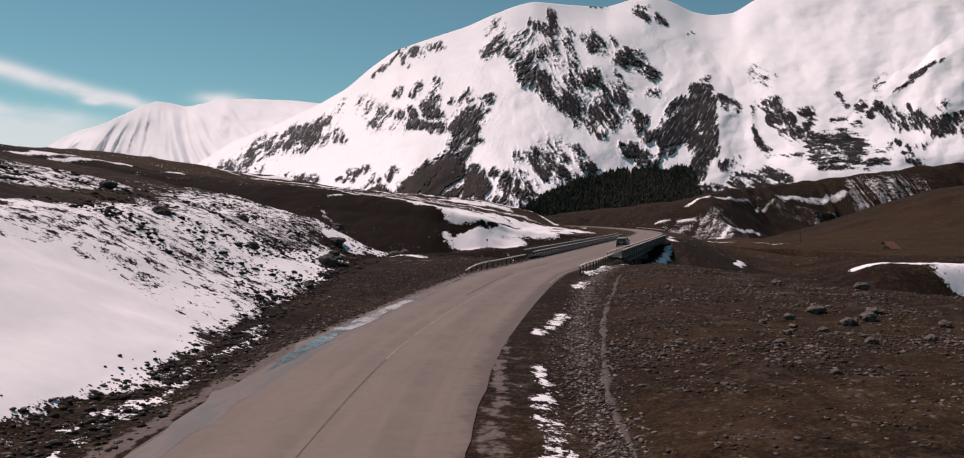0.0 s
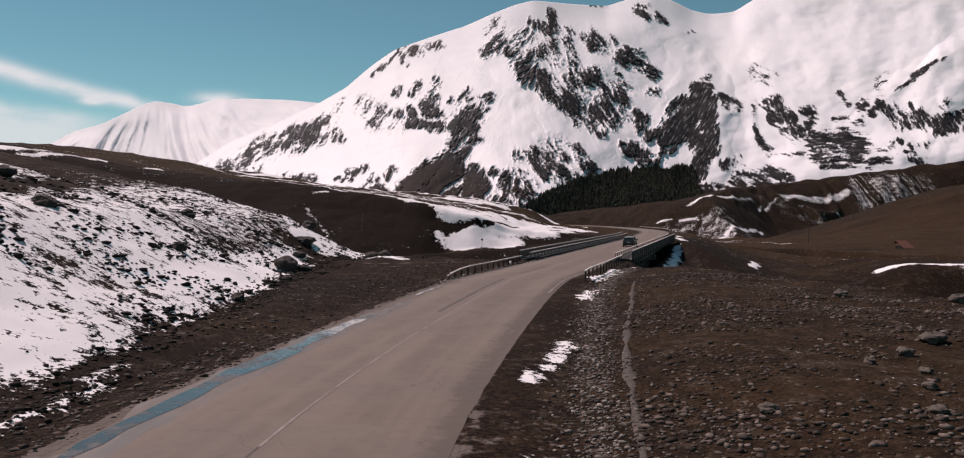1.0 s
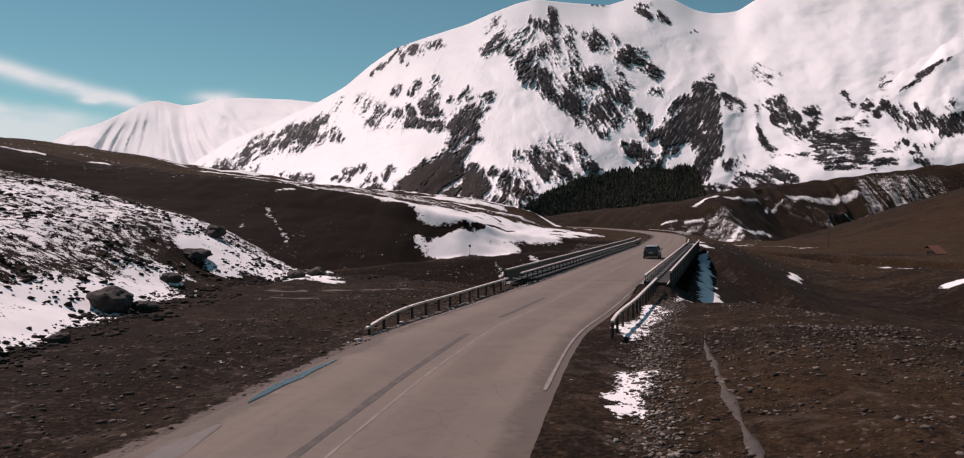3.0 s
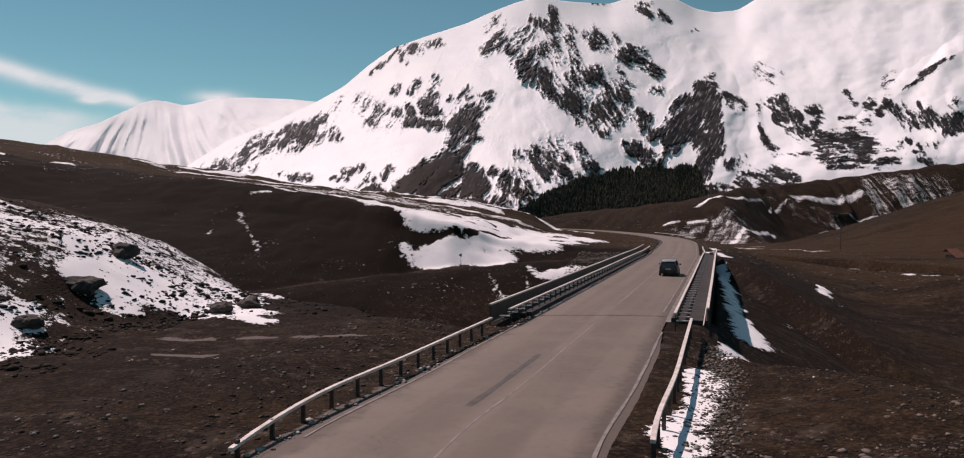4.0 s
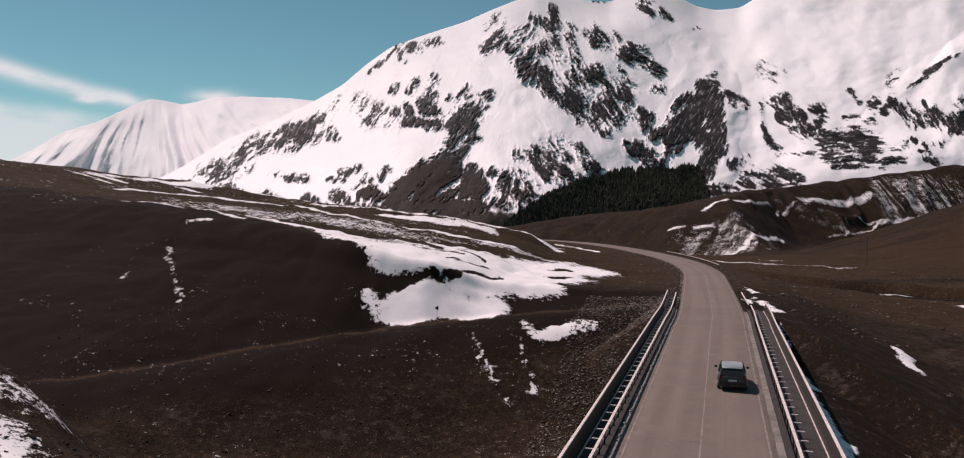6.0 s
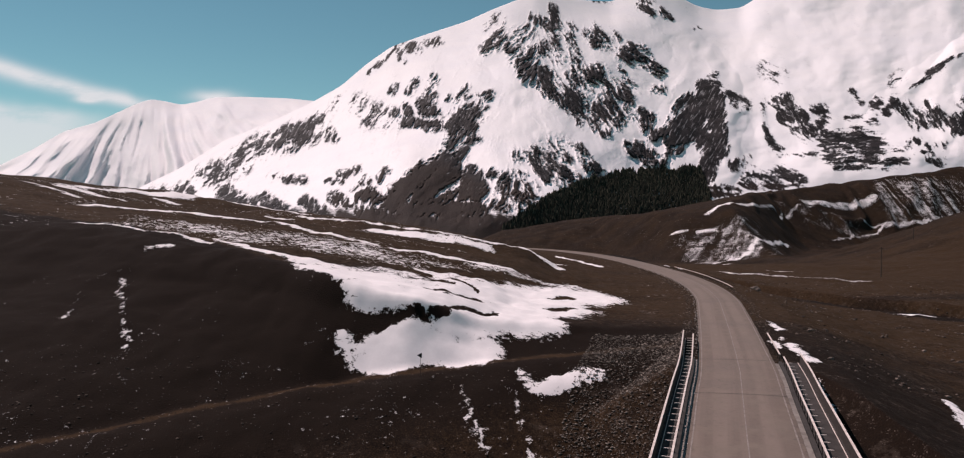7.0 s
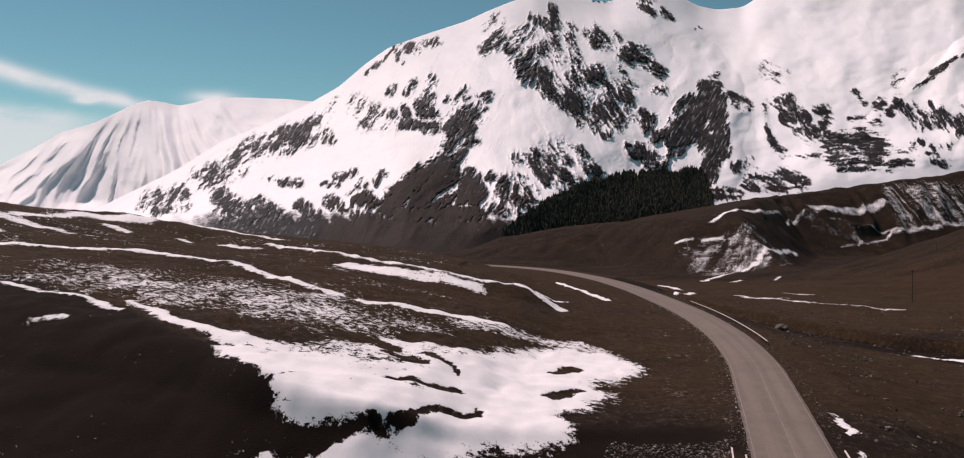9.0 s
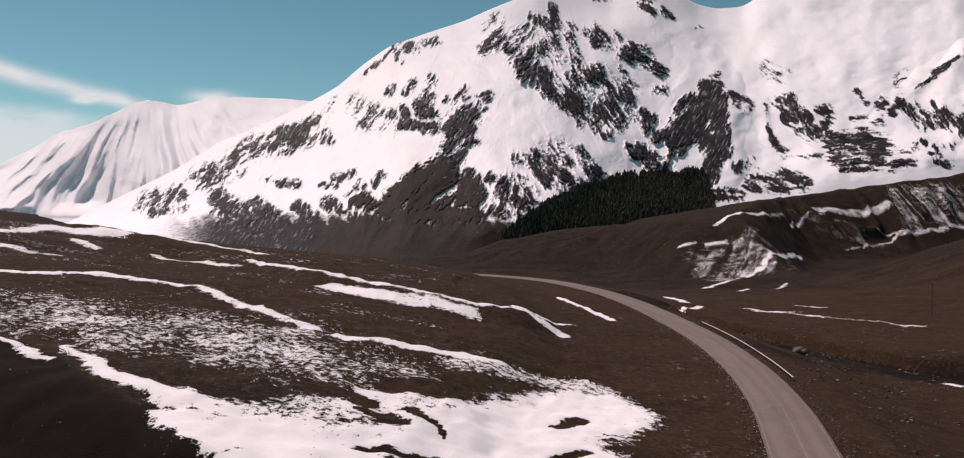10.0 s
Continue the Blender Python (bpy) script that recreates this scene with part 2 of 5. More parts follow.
def curve_through(points, spacing=1.0):
    """A smooth line through the points, evenly sampled."""
    p = np.array(points, float)
    p = np.vstack([2 * p[0] - p[1], p, 2 * p[-1] - p[-2]])
    out = []
    for k in range(1, len(p) - 2):
        s = np.linspace(0, 1, 40, endpoint=False)[:, None]
        a, b, c, d = p[k - 1:k + 3]
        out.append(0.5 * (2 * b + (c - a) * s + (2 * a - 5 * b + 4 * c - d) * s ** 2 + (3 * b - a - 3 * c + d) * s ** 3))
    out = np.vstack(out + [p[-2:-1]])
    run = np.concatenate([[0], np.cumsum(np.hypot(*np.diff(out[:, :2], axis=0).T))])
    n = int(run[-1] / spacing) + 1
    at = np.linspace(0, run[-1], n)
    return np.stack([np.interp(at, run, out[:, k]) for k in range(p.shape[1])], 1)


ROAD = curve_through([(-5.2, -60), (-4.7, -20), (-4.2, 5), (-3.4, 26), (-1.0, 43), (3.1, 64), (6.6, 75), (13.2, 95.5), (17.9, 110),
                      (28.2, 142), (33.3, 158), (43.9, 195), (49.6, 217), (53.7, 243), (55.2, 275), (52.6, 325), (46, 362), (33, 394),
                      (10, 418), (-22, 437), (-60, 450)])
HALF = 3.55                    # half the carriageway after the bridge


def half_width(y):
    return np.interp(y, [0, 15, 25, 36, 80, 88, 95], [3.5, 3.5, 3.8, 4.05, 4.0, 3.6, HALF])


def beside(line, x, y):
    """Signed distance from a line (positive to its right) and the run along it."""
    d, at = np.empty(x.shape), np.empty(x.shape, int)
    fx, fy = x.ravel(), y.ravel()
    fd, fa = d.ravel(), at.ravel()
    px, py = line[:, 0], line[:, 1]
    t = np.gradient(line[:, :2], axis=0)
    t /= np.hypot(t[:, 0], t[:, 1])[:, None]
    for k in range(0, len(fx), 20000):
        dx, dy = fx[k:k + 20000, None] - px, fy[k:k + 20000, None] - py
        j = np.argmin(dx * dx + dy * dy, 1)
        r = np.arange(len(j))
        dx, dy = dx[r, j], dy[r, j]
        side = t[j, 1] * dx - t[j, 0] * dy
        along = t[j, 0] * dx + t[j, 1] * dy
        fd[k:k + 20000] = np.where(np.abs(along) < 1.5, side, np.sign(side) * np.hypot(dx, dy))
        fa[k:k + 20000] = j
    return fd.reshape(x.shape), fa.reshape(x.shape)


def near_lip(x):
    return np.interp(x, [-140, -70, -45, -30, -22, -17, -12, -8, -5, -1.3, 3, 10, 15, 20, 24, 28, 40, 60, 160], [116, 119, 120, 119, 116.5, 112, 107, 102, 97, 89.6, 87.5, 86, 79, 68, 55, 46, 38, 32, 28])


def far_lip(x):
    return np.interp(x, [-160, -60, -34, -22, -8, 8, 22, 33], [112, 132, 143, 153, 161, 166, 170, 172])


def bank_depth(x):
    return np.interp(x, [-75, -60, -50, -42, -35, -30, -22, -17, -13, -10, -7, 0, 10], [72, 67, 60, 52, 46, 41, 29.5, 24, 17.5, 13.5, 11, 7.5, 8])


SCARP = curve_through([(-110, 314), (-67, 304), (-42, 290), (-24.5, 276), (-12.5, 267), (0.7, 258), (10, 256), (20, 262), (30, 274)], 2.0)
CUT = curve_through([(160, 240), (128, 262), (100, 288), (72, 322), (66, 345)], 2.0)


def land(x, y):
    """Height of the ground, without fine relief, and the distance from the road."""
    d, _ = beside(ROAD, x, y)
    # south bank: verge, ditch and the snowy slope west of the road
    foot = np.interp(y, [-40, 0, 21, 50, 79, 92, 100, 110, 120], [-8.5, -9.5, -10.5, -12, -15.5, -12, -13, -15, -16]) + 1.2 * perlin(x * 0 + 3, y / 9, 5)
    west = np.interp(foot - x, [-2, 0, 3, 9, 20, 40, 90, 160, 400], [-0.1, 0.2, 1.6, 5.0, 8.2, 12.5, 20, 26, 30])
    west *= np.interp(y, [70, 79, 90, 104], [1, 0.85, 0.85, 1.0])
    verge = np.interp(np.abs(d), [0, 3.3, 4.0, 4.4, 5, 6.3, 9], [-0.1, -0.08, -0.045, -0.035, -0.09, -0.28, 0.1])
    east = np.interp(d, [9, 12, 40, 120, 400], [0.1, 0.45, 0.2, -1.5, -8])
    south = np.where(x < foot + 2, np.maximum(west, verge), np.where(d > 9, east, verge))
    south = south - 0.07 * np.maximum(0, y - 94) * step(0, -5, x)
    # north bank: the plateau falls to the road, and beyond the road to the valley
    up = np.interp(-d, [0, 3.6, 5, 14, 22, 29, 36, 45, 60, 72, 100, 130, 165, 230, 420], [-0.08, -0.05, -0.2, 0, 0.7, 1.8, 4.6, 6.4, 9.2, 10.6, 13.6, 17.8, 24.3, 29, 30])
    down = np.interp(d, [0, 3.6, 5, 10, 25, 50, 120, 300], [-0.08, -0.05, -0.15, -0.5, -4.7, -7.6, -9, -13])
    down = down * np.interp(y, [150, 175, 220], [1.5, 1.25, 1.0])
    north = np.where(d < 0, up, down)
    far = step(450, 640, y + 0.5 * x)
    north = north * (1 - far) + (-22 + 4 * fbm(x / 160, y / 160, 2, 4)) * far
    # the gorge between the banks
    a, b = near_lip(x), far_lip(x)
    lip = np.interp(x, [-160, -60, -28, -19, -2, 31], [-7, -5.5, -4.8, -4, -2.6, -0.9])
    floor = np.interp(x, [-120, -20, 20, 60, 150], [-8, -11, -11, -9, -9])
    rim = bank_depth(x)           # how far the dark bank climbs back from the track
    t = np.clip((y - b - 2.5) / rim, 0, 1)
    wall = lip + (north - lip) * np.where(t < 0.75, 0.72 * t / 0.75, 0.72 + 0.28 * np.sin((t - 0.75) / 0.25 * math.pi / 2))
    wall = np.where(north < lip, north, wall)
    bank = np.where(x < 34, wall, north)
    cut_far = np.where(x < 40, b, 118)
    climb = step(0, np.where(x < 34, 26, 45), cut_far - y)          # 1 on the floor, 0 at the far lip
    depth = bank * (1 - climb) + np.where(x < 34, floor, np.minimum(floor, bank)) * climb
    cross = np.where(x < 40, step(28, 44, x), 1.0)
    right = north * (1 - step(70, 20, y - 60)) + floor * step(70, 20, y - 60)
    depth = depth * (1 - cross) + np.minimum(right, 2) * cross
    drop = step(0, np.interp(x, [10, 30], [19, 34]), y - a)
    z = south * (1 - drop) + depth * drop
    stream = step(62, 82, x) * step(300, 180, x)
    z = z + stream * ((np.where(y < 118, np.minimum(z, -11), np.where(y < 170, -11 + 6.4 * step(np.interp(x, [75, 92], [128, 139]), 146, y), z)) - z) * step(95, 118, y) * step(230, 165, y))
    z = np.where(y > b + 60, np.where(x < 34, bank, z), z)
    # embankments that carry the road to the bridge
    run = np.where(y < 124, np.maximum(0, y - 91), np.maximum(0, 158 - y))
    cone = -0.12 - 0.62 * np.maximum(0, np.abs(d) - 5.6) - 0.8 * run
    z = np.where((y > 60) & (y < 230), np.maximum(z, cone), z)
    berm = -2.1 - 0.42 * np.maximum(0, d - 6.2) - 0.25 * step(9, 30, d) * (d - 9) - 6 * step(6.2, 4.2, d)
    z = np.where((y > 80) & (y < 175) & (d > 0), np.maximum(z, berm), z)
    # a low scarp across the plateau, and a cut bank in the field east of the bend
    near = (x > -140) & (x < 60) & (y > 200) & (y < 420)
    sd, k = beside(SCARP, x[near], y[near])
    ends = step(0, 14, k) * step(len(SCARP) - 1, len(SCARP) - 9, k)
    z[near] += 1.7 * ends * step(14, 40, -d[near]) * step(10, 0, sd) * np.exp(-np.maximum(-sd, 0) / 45)
    near = (x > 50) & (x < 220) & (y > 200) & (y < 400)
    sd, k = beside(CUT, x[near], y[near])
    ends = step(0, 10, k) * step(len(CUT) - 1, len(CUT) - 8, k)
    z[near] -= 2.8 * step(5, 16, d[near]) * ends * step(-3, 0, -sd) * np.exp(-np.maximum(-sd, 0) / 30)
    # the valley side far off: bank, terrace and hills
    base = np.interp(x, [-500, 0, 120, 165, 225, 290, 340, 450, 900], [760, 740, 730, 640, 620, 740, 830, 880, 900])
    top = np.interp(x, [-900, -100, 0, 30, 100, 157, 227, 297, 366, 410, 550, 620, 800, 1600], [-36, -32, -16, -5, 8, 15, 22, 36, 42, 46, 64, 73, 92, 140])
    gully = 9 * ridged(x / 45 + fbm(x / 80, y / 80, 2, 31), y / 400, 2, 30)
    s = np.clip((y - base) / 150, 0, 1)
    z = z + (top + 0.04 * np.minimum(base + 150 - y, 0) - z) * step(0, 1, s) + gully * 4 * s * (1 - s) * (0.3 + 0.7 * step(150, 330, x))
    hill = 45 * np.exp(-((x - 330) / 110) ** 2 - ((y - 480) / 110) ** 2) + 30 * np.exp(-((x - 520) / 140) ** 2 - ((y - 560) / 140) ** 2)
    z = z + hill
    return z, d


def rough(x, y, d):
    """Fine relief away from the road."""
    off = step(4.2, 11, np.abs(d))
    return off * (0.55 * fbm(x / 9, y / 9, 4, 11) * step(8, 30, np.abs(d)) + (0.16 + 0.14 * step(175, 200, y)) * fbm(x / 2.6, y / 2.6, 3, 21)) + 2.0 * fbm(x / 45, y / 45, 3, 14) * step(45, 130, np.abs(d))


# ---- where the snow lies ----
# capsules: from (x, y) to (x, y), radius, strength
NORTH_SNOW = [
    (-15, 181.5, -9, 178, 2.4, 1.3), (-9, 178, 0, 176.5, 2.0, 1.3), (-5, 176.2, 2, 175.6, 1.6, 1.4), (-7, 174.8, 0, 174.0, 2.3, 1.6), (-13, 180, -9.5, 176.6, 1.6, 1.4), (-8, 180, 2, 180, 2.4, 1.3), (-10, 187, 3, 190, 3.5, 0.5), (-10, 183, 6, 199, 6, 0.72),
    (0, 177, 15, 179, 4.6, 1.3), (10, 190, 25, 210, 8.5, 1.4), (-4, 166.5, 8, 170, 2.8, 1.3), (-7.5, 168, -4, 165.5, 1.6, 0.75), (-2, 169.5, 4, 170.5, 1.6, 1.2), (-8, 181, 10, 187, 4.5, 1.2)]
TERRACE_SNOW = [
    (5, 176, 20, 193, 6, 1.35), (-72, 233, -59, 237.5, 1.5, 1.1), (-59, 237.5, -52, 244, 1.5, 1.1), (-52, 244, -35, 240, 1.5, 1.1)]
SCARP_SNOW = [
    (-35, 240, -27, 232, 1.7, 0.95), (-27, 232, -12.5, 220.5, 1.6, 0.95), (-74, 313, -44, 308, 2.0, 1.1), (-42, 289, -24.5, 275, 1.7, 0.95), (-24.5, 275, -12.5, 266, 1.7, 0.95), (-12.5, 266, 0.7, 257, 1.6, 0.95),
    (0.7, 257, 11, 255.5, 1.5, 0.95), (11, 255.5, 30, 274, 1.2, 1.1), (-18, 261, -8, 254.5, 3.3, 1.1), (-8, 254.5, 9, 250.5, 3.4, 0.95), (-63, 288.5, -43, 283, 2.0, 0.95), (-55, 200.5, -43.5, 197, 1.1, 0.95),
    (-43.5, 197, -37.5, 196, 1.2, 0.95), (-37.5, 196, -31.8, 192.8, 1.0, 1.1), (-32, 197, -24.8, 190, 1.2, 0.95), (-24.8, 190, -15, 185.3, 1.6, 1.2)]
RIM_SNOW = [
    (-16, 185.3, -8, 184, 2.6, 0.95), (18, 263, 26, 258, 2.2, 1.1), (-92, 300, -80, 304, 5, 1), (-93, 272, -92, 300, 2.6, 1.1), (-82, 289, -74, 282, 2.2, 1.0), (-95, 252, -80, 246, 1.8, 0.95),
    (-120, 186, -108, 198, 2.4, 1.1), (-108, 190, -98, 204, 2.0, 1.0)]
PLATEAU_SNOW = [
    (-7.5, 218, 13, 219.5, 1.6, 1.1), (33.4, 332, 41, 290, 1.3, 1.2), (-46, 213, -7, 206, 17, 0.42), (-38, 187, -35.5, 187.4, 0.9, 0.62),
    (-87, 208, -84, 208, 1.6, 1), (-38.4, 180, -34.9, 173.6, 0.6, 0.5), (-34.9, 173.6, -30, 164, 0.5, 0.42), (-42.6, 179, -40, 170, 0.5, 0.35), (-150, 505, -70, 470, 7, 1),
    (-130, 400, -75, 390, 4, 1), (-110, 330, -78, 345, 4, 1), (-95, 268, -72, 262, 4, 0.8), (8, 215, 26, 220, 5, 0.55)]
GORGE_SNOW = [
    (14, 161, 20, 164, 1.7, 1.0), (5.6, 161, 7.2, 154, 0.4, 0.45), (7.4, 157, 9.6, 149, 0.4, 0.5), (11.4, 160, 12.6, 151, 0.4, 0.4), (12, 164, 13, 161, 0.8, 0.7), (-1, 135, 4, 137, 2.4, 0.85), (2, 133, 6, 126, 2.2, 0.95), (23.9, 99.5, 26.7, 111, 1.3, 1.0),
    (26.7, 111, 31.7, 128, 1.2, 0.9), (31.7, 128, 38.8, 153, 1.0, 0.95)]
STREAM_SNOW = [
    (57, 162, 52, 149, 1.1, 1), (76, 150, 92, 148, 1.6, 1.3), (93, 143, 170, 141, 5.5, 1.0), (93, 149, 170, 148, 2, 1.2), (110, 232, 114, 226, 2, 1), (-14, 128, -8, 122, 2, 0.7)]
SLOPE_SNOW = [
    (-15.5, 12, -16.3, 29, 3.4, 2.4), (-13.0, 8, -13.6, 24, 3.0, 2.3), (-13.6, 24, -13.2, 30, 1.9, 2.0), (-24, 30, -30, 95, 15, 0.57), (-20, 20, -20, 60, 9, 0.68), (-13.3, 48, -13.7, 59, 1.7, 1.5), (-22, 100, -17, 92, 3.5, 1.1), (-14.9, 96, -15.5, 89, 1.8, 1.2),
    (-14.5, 51.5, -12.5, 51, 1.3, 1.2), (-16.5, 67, -15.5, 79, 1.7, 1.2), (-13, 53, -15, 58, 1.8, 1.1), (-18, 90, -13, 91.6, 2.2, 1.2), (-13, 91.6, -7, 88, 1.3, 1.1), (-28, 99, -15, 101, 6, 0.56)]
PROMONTORY_SNOW = [
    (-13, 95, -8, 91, 1.6, 1.0), (-14, 97, -10, 99.5, 1.8, 0.9),
    (-16, 94, -14, 99, 2.0, 1.2), (-12.5, 52, -15, 71, 1.3, 1.4), (-13, 107.5, -9, 103, 0.8, 0.8), (-7.5, 101, -4.5, 96, 0.5, 0.75), (-15, 106, -10.5, 97, 2.2, 0.85), (-30, 112, -20, 116, 4, 0.62), (-24, 97, -18, 108, 5, 0.8), (-17, 97, -13.5, 103, 2.4, 0.95),
    (-30, 104, -22, 112, 4, 0.6), (-8.9, 14, -9.6, 34, 0.6, 0.5), (-13.2, 32, -14.5, 62, 3.0, 0.85), (-15.5, 60, -17.5, 84, 2.4, 0.72), (-14, 4, -14.5, 28, 3.6, 2.2)]
EAST_SNOW = [
    (2.6, 32.5, 4.5, 39.5, 0.6, 0.78), (1.3, 15, 2.2, 26, 0.65, 0.5), (11.2, 70, 13, 76, 0.9, 1.0), (9.6, 66, 11, 70, 0.9, 0.9),
    (7.2, 54, 8.6, 59, 0.7, 0.95), (46.2, 180, 47.8, 187, 0.6, 1.0), (41.3, 166.5, 42.3, 171, 0.6, 1.1), (43.5, 172, 44.3, 175, 0.4, 0.8), (15.6, 79, 17.6, 86, 1.0, 0.9), (63, 322, 82, 360, 1.8, 0.8), (100, 368, 135, 330, 2.2, 0.7),
    (103, 265, 116, 262, 2, 1), (42, 161, 44, 170, 1.0, 0.9)]
FAR_SNOW = [
    (204, 735, 240, 765, 3.5, 1.0), (236, 762, 272, 804, 4.0, 0.8), (272, 804, 366, 930, 2.6, 0.6), (366, 930, 468, 929, 1.6, 0.8), (380, 940, 474, 966, 8, 0.62), (167, 711, 214, 702, 1.8, 1.0), (468, 929, 445, 912, 1.8, 0.8), (445, 912, 381, 875, 1.8, 0.6),
    (146, 572, 217, 658, 2.4, 0.95), (217, 658, 283, 750, 2.4, 0.95)]
HILL_SNOW = [
    (79, 392, 81, 375, 2.2, 1.0), (100, 363.5, 115, 361, 1.2, 0.9), (121, 379, 127, 373, 1.6, 1.0), (128, 455, 190, 556, 2, 0.8), (162, 614, 222, 655, 3, 0.6), (463, 922, 560, 938, 4, 0.55)]


BARE = [(-9, 103.5, -3.5, 94.5, 1.9), (-9.5, 170.7, -3, 170.2, 0.6), (-2.6, 171.0, 2, 172.2, 0.3), (2, 173.4, 6, 177.2, 0.55), (6, 177.2, 10, 180.4, 0.5), (-24.3, 36, -26, 52, 1.5), (-26, 52, -31, 72, 1.4), (19, 200, 23, 204, 0.9), (17.5, 189.5, 21.5, 193.5, 1.1), (-0.6, 191.6, 4, 190.2, 0.8), (4.7, 193.8, 7.2, 188.5, 0.45),
        (1.5, 182.6, 7.7, 184.3, 0.75), (2, 200, 7, 203, 2.2), (-6, 196, 0, 193.5, 1.0)]


def snowfall(x, y):
    best = np.full(x.shape, -0.3)
    best = best + (0.2 + 0.35 * fbm(x / 14, y / 10, 3, 46)) * step(186, 200, y) * step(420, 330, y) * step(30, -10, x)
    best = best + 0.1 * step(86, 95, y) * step(185, 160, y) * step(40, 20, x)
    wx, wy = x + 1.6 * fbm(x / 5, y / 5, 3, 40), y + 1.6 * fbm(x / 5, y / 5, 3, 44)
    for x0, y0, x1, y1, r, k in NORTH_SNOW + TERRACE_SNOW + SCARP_SNOW + RIM_SNOW + PLATEAU_SNOW + GORGE_SNOW + STREAM_SNOW + SLOPE_SNOW + PROMONTORY_SNOW + EAST_SNOW + FAR_SNOW + HILL_SNOW:
        near = (x > min(x0, x1) - 3 * r - 3) & (x < max(x0, x1) + 3 * r + 3) & (y > min(y0, y1) - 3 * r - 3) & (y < max(y0, y1) + 3 * r + 3)
        wob = min(1.0, max(0.55, r / 2.5))
        px, py = x[near] + (wx[near] - x[near]) * wob, y[near] + (wy[near] - y[near]) * wob
        dx, dy = x1 - x0, y1 - y0
        s = np.clip(((px - x0) * dx + (py - y0) * dy) / (dx * dx + dy * dy), 0, 1)
        q = np.hypot(px - x0 - s * dx, py - y0 - s * dy) / r
        best[near] = np.maximum(best[near], k + 0.4 - (k + 0.8) * step(0.3, 1.55, q) - 0.4)
    for x0, y0, x1, y1, r in BARE:
        dx, dy = x1 - x0, y1 - y0
        s = np.clip(((wx - x0) * dx + (wy - y0) * dy) / (dx * dx + dy * dy), 0, 1)
        q = np.hypot(wx - x0 - s * dx, wy - y0 - s * dy) / r
        best = best - 1.6 * step(1.4, 0.5, q)
    return best


# ---- ground: one sheet from the road to the foot of the mountains ----
def spread(parts):
    """Coordinates from (start, end, spacing at start, spacing at end) stretches."""
    out = []
    for a, b, s0, s1 in parts:
        v = a
        while v < b:
            out.append(v)
            v += s0 + (s1 - s0) * (v - a) / (b - a)
    return np.array(out + [parts[-1][1]])


gx = spread([(-2600, -300, 90, 14), (-300, -90, 14, 1.6), (-90, -40, 1.6, 0.7), (-40, 62, 0.5, 0.5), (62, 150, 0.6, 2.2), (150, 620, 2.2, 2.8), (620, 3000, 3.4, 110)])
gy = spread([(-120, 8, 4, 0.6), (8, 235, 0.5, 0.55), (235, 420, 0.6, 1.8), (420, 800, 2, 5), (800, 1050, 3, 3.5), (1050, 3400, 4, 140)])
GX, GY = np.meshgrid(gx, gy)
GZ, GD = land(GX, GY)
GZ = GZ + rough(GX, GY, GD)
snow_at = snowfall(GX, GY)
south = step(100, 84, GY)
brown_at = 0.3 + 0.55 * fbm(GX / 26, GY / 11, 3, 63) + 0.25 * step(45, 70, GX) * step(165, 200, GY) * step(560, 430, GY) + 0.14 * south * step(5, 9, GD) + 0.55 * step(183, 200, GY) * step(480, 380, GY)
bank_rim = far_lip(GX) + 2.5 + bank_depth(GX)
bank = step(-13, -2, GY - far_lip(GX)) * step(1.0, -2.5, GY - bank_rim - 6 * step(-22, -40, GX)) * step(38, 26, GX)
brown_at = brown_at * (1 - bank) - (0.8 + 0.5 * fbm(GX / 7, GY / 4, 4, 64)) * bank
brown_at = brown_at - 0.5 * step(4, 7, GD) * step(26, 14, GD) * step(86, 92, GY) * step(175, 160, GY)
cut_d, _ = beside(CUT, np.clip(GX, 40, 240), np.clip(GY, 190, 420))
brown_at = brown_at - 2.2 * step(-22, -12, cut_d) * step(0.5, -1.0, cut_d) * (GX > 42) * (GX < 238) * (GY > 192) * (GY < 418)
brown_at = brown_at - 0.9 * np.exp(-((GY - 262 - 0.41 * (GX - 70)) / 9) ** 2) * step(52, 66, GX) * step(190, 150, GX)
track = np.exp(-((GY - far_lip(GX) - 1.2) / 1.3) ** 2) * step(36, 28, GX) * step(-90, -50, GX)
brown_at = brown_at + 1.8 * track
ruts = sum(np.exp(-((GY - far_lip(GX) - k) / 0.3) ** 2) for k in (0.5, 1.9)) * step(33, 28, GX) * step(-60, -20, GX)
mud_at = -0.6 + 1.1 * step(84, 70, GY) * (np.exp(-((GD + 4.3) / 0.55) ** 2) + 0.8 * np.exp(-((GD - 4.6) / 0.7) ** 2) * step(36, 26, GY)) + 0.9 * np.exp(-((np.abs(GD) - 4.0) / 0.3) ** 2)
for x0, x1, y0 in ((-10.5, -7.5, 82.4), (-6.8, -4.9, 82.8), (-4.3, -0.8, 83.2), (-9, -6, 78.6)):
    mud_at = mud_at + 2.2 * np.exp(-((GY - y0 - 0.3 * fbm(GX / 2, GY * 0, 2, 66)) / 0.45) ** 2) * step(x0 - 0.4, x0 + 0.4, GX) * step(x1 + 0.4, x1 - 0.4, GX)
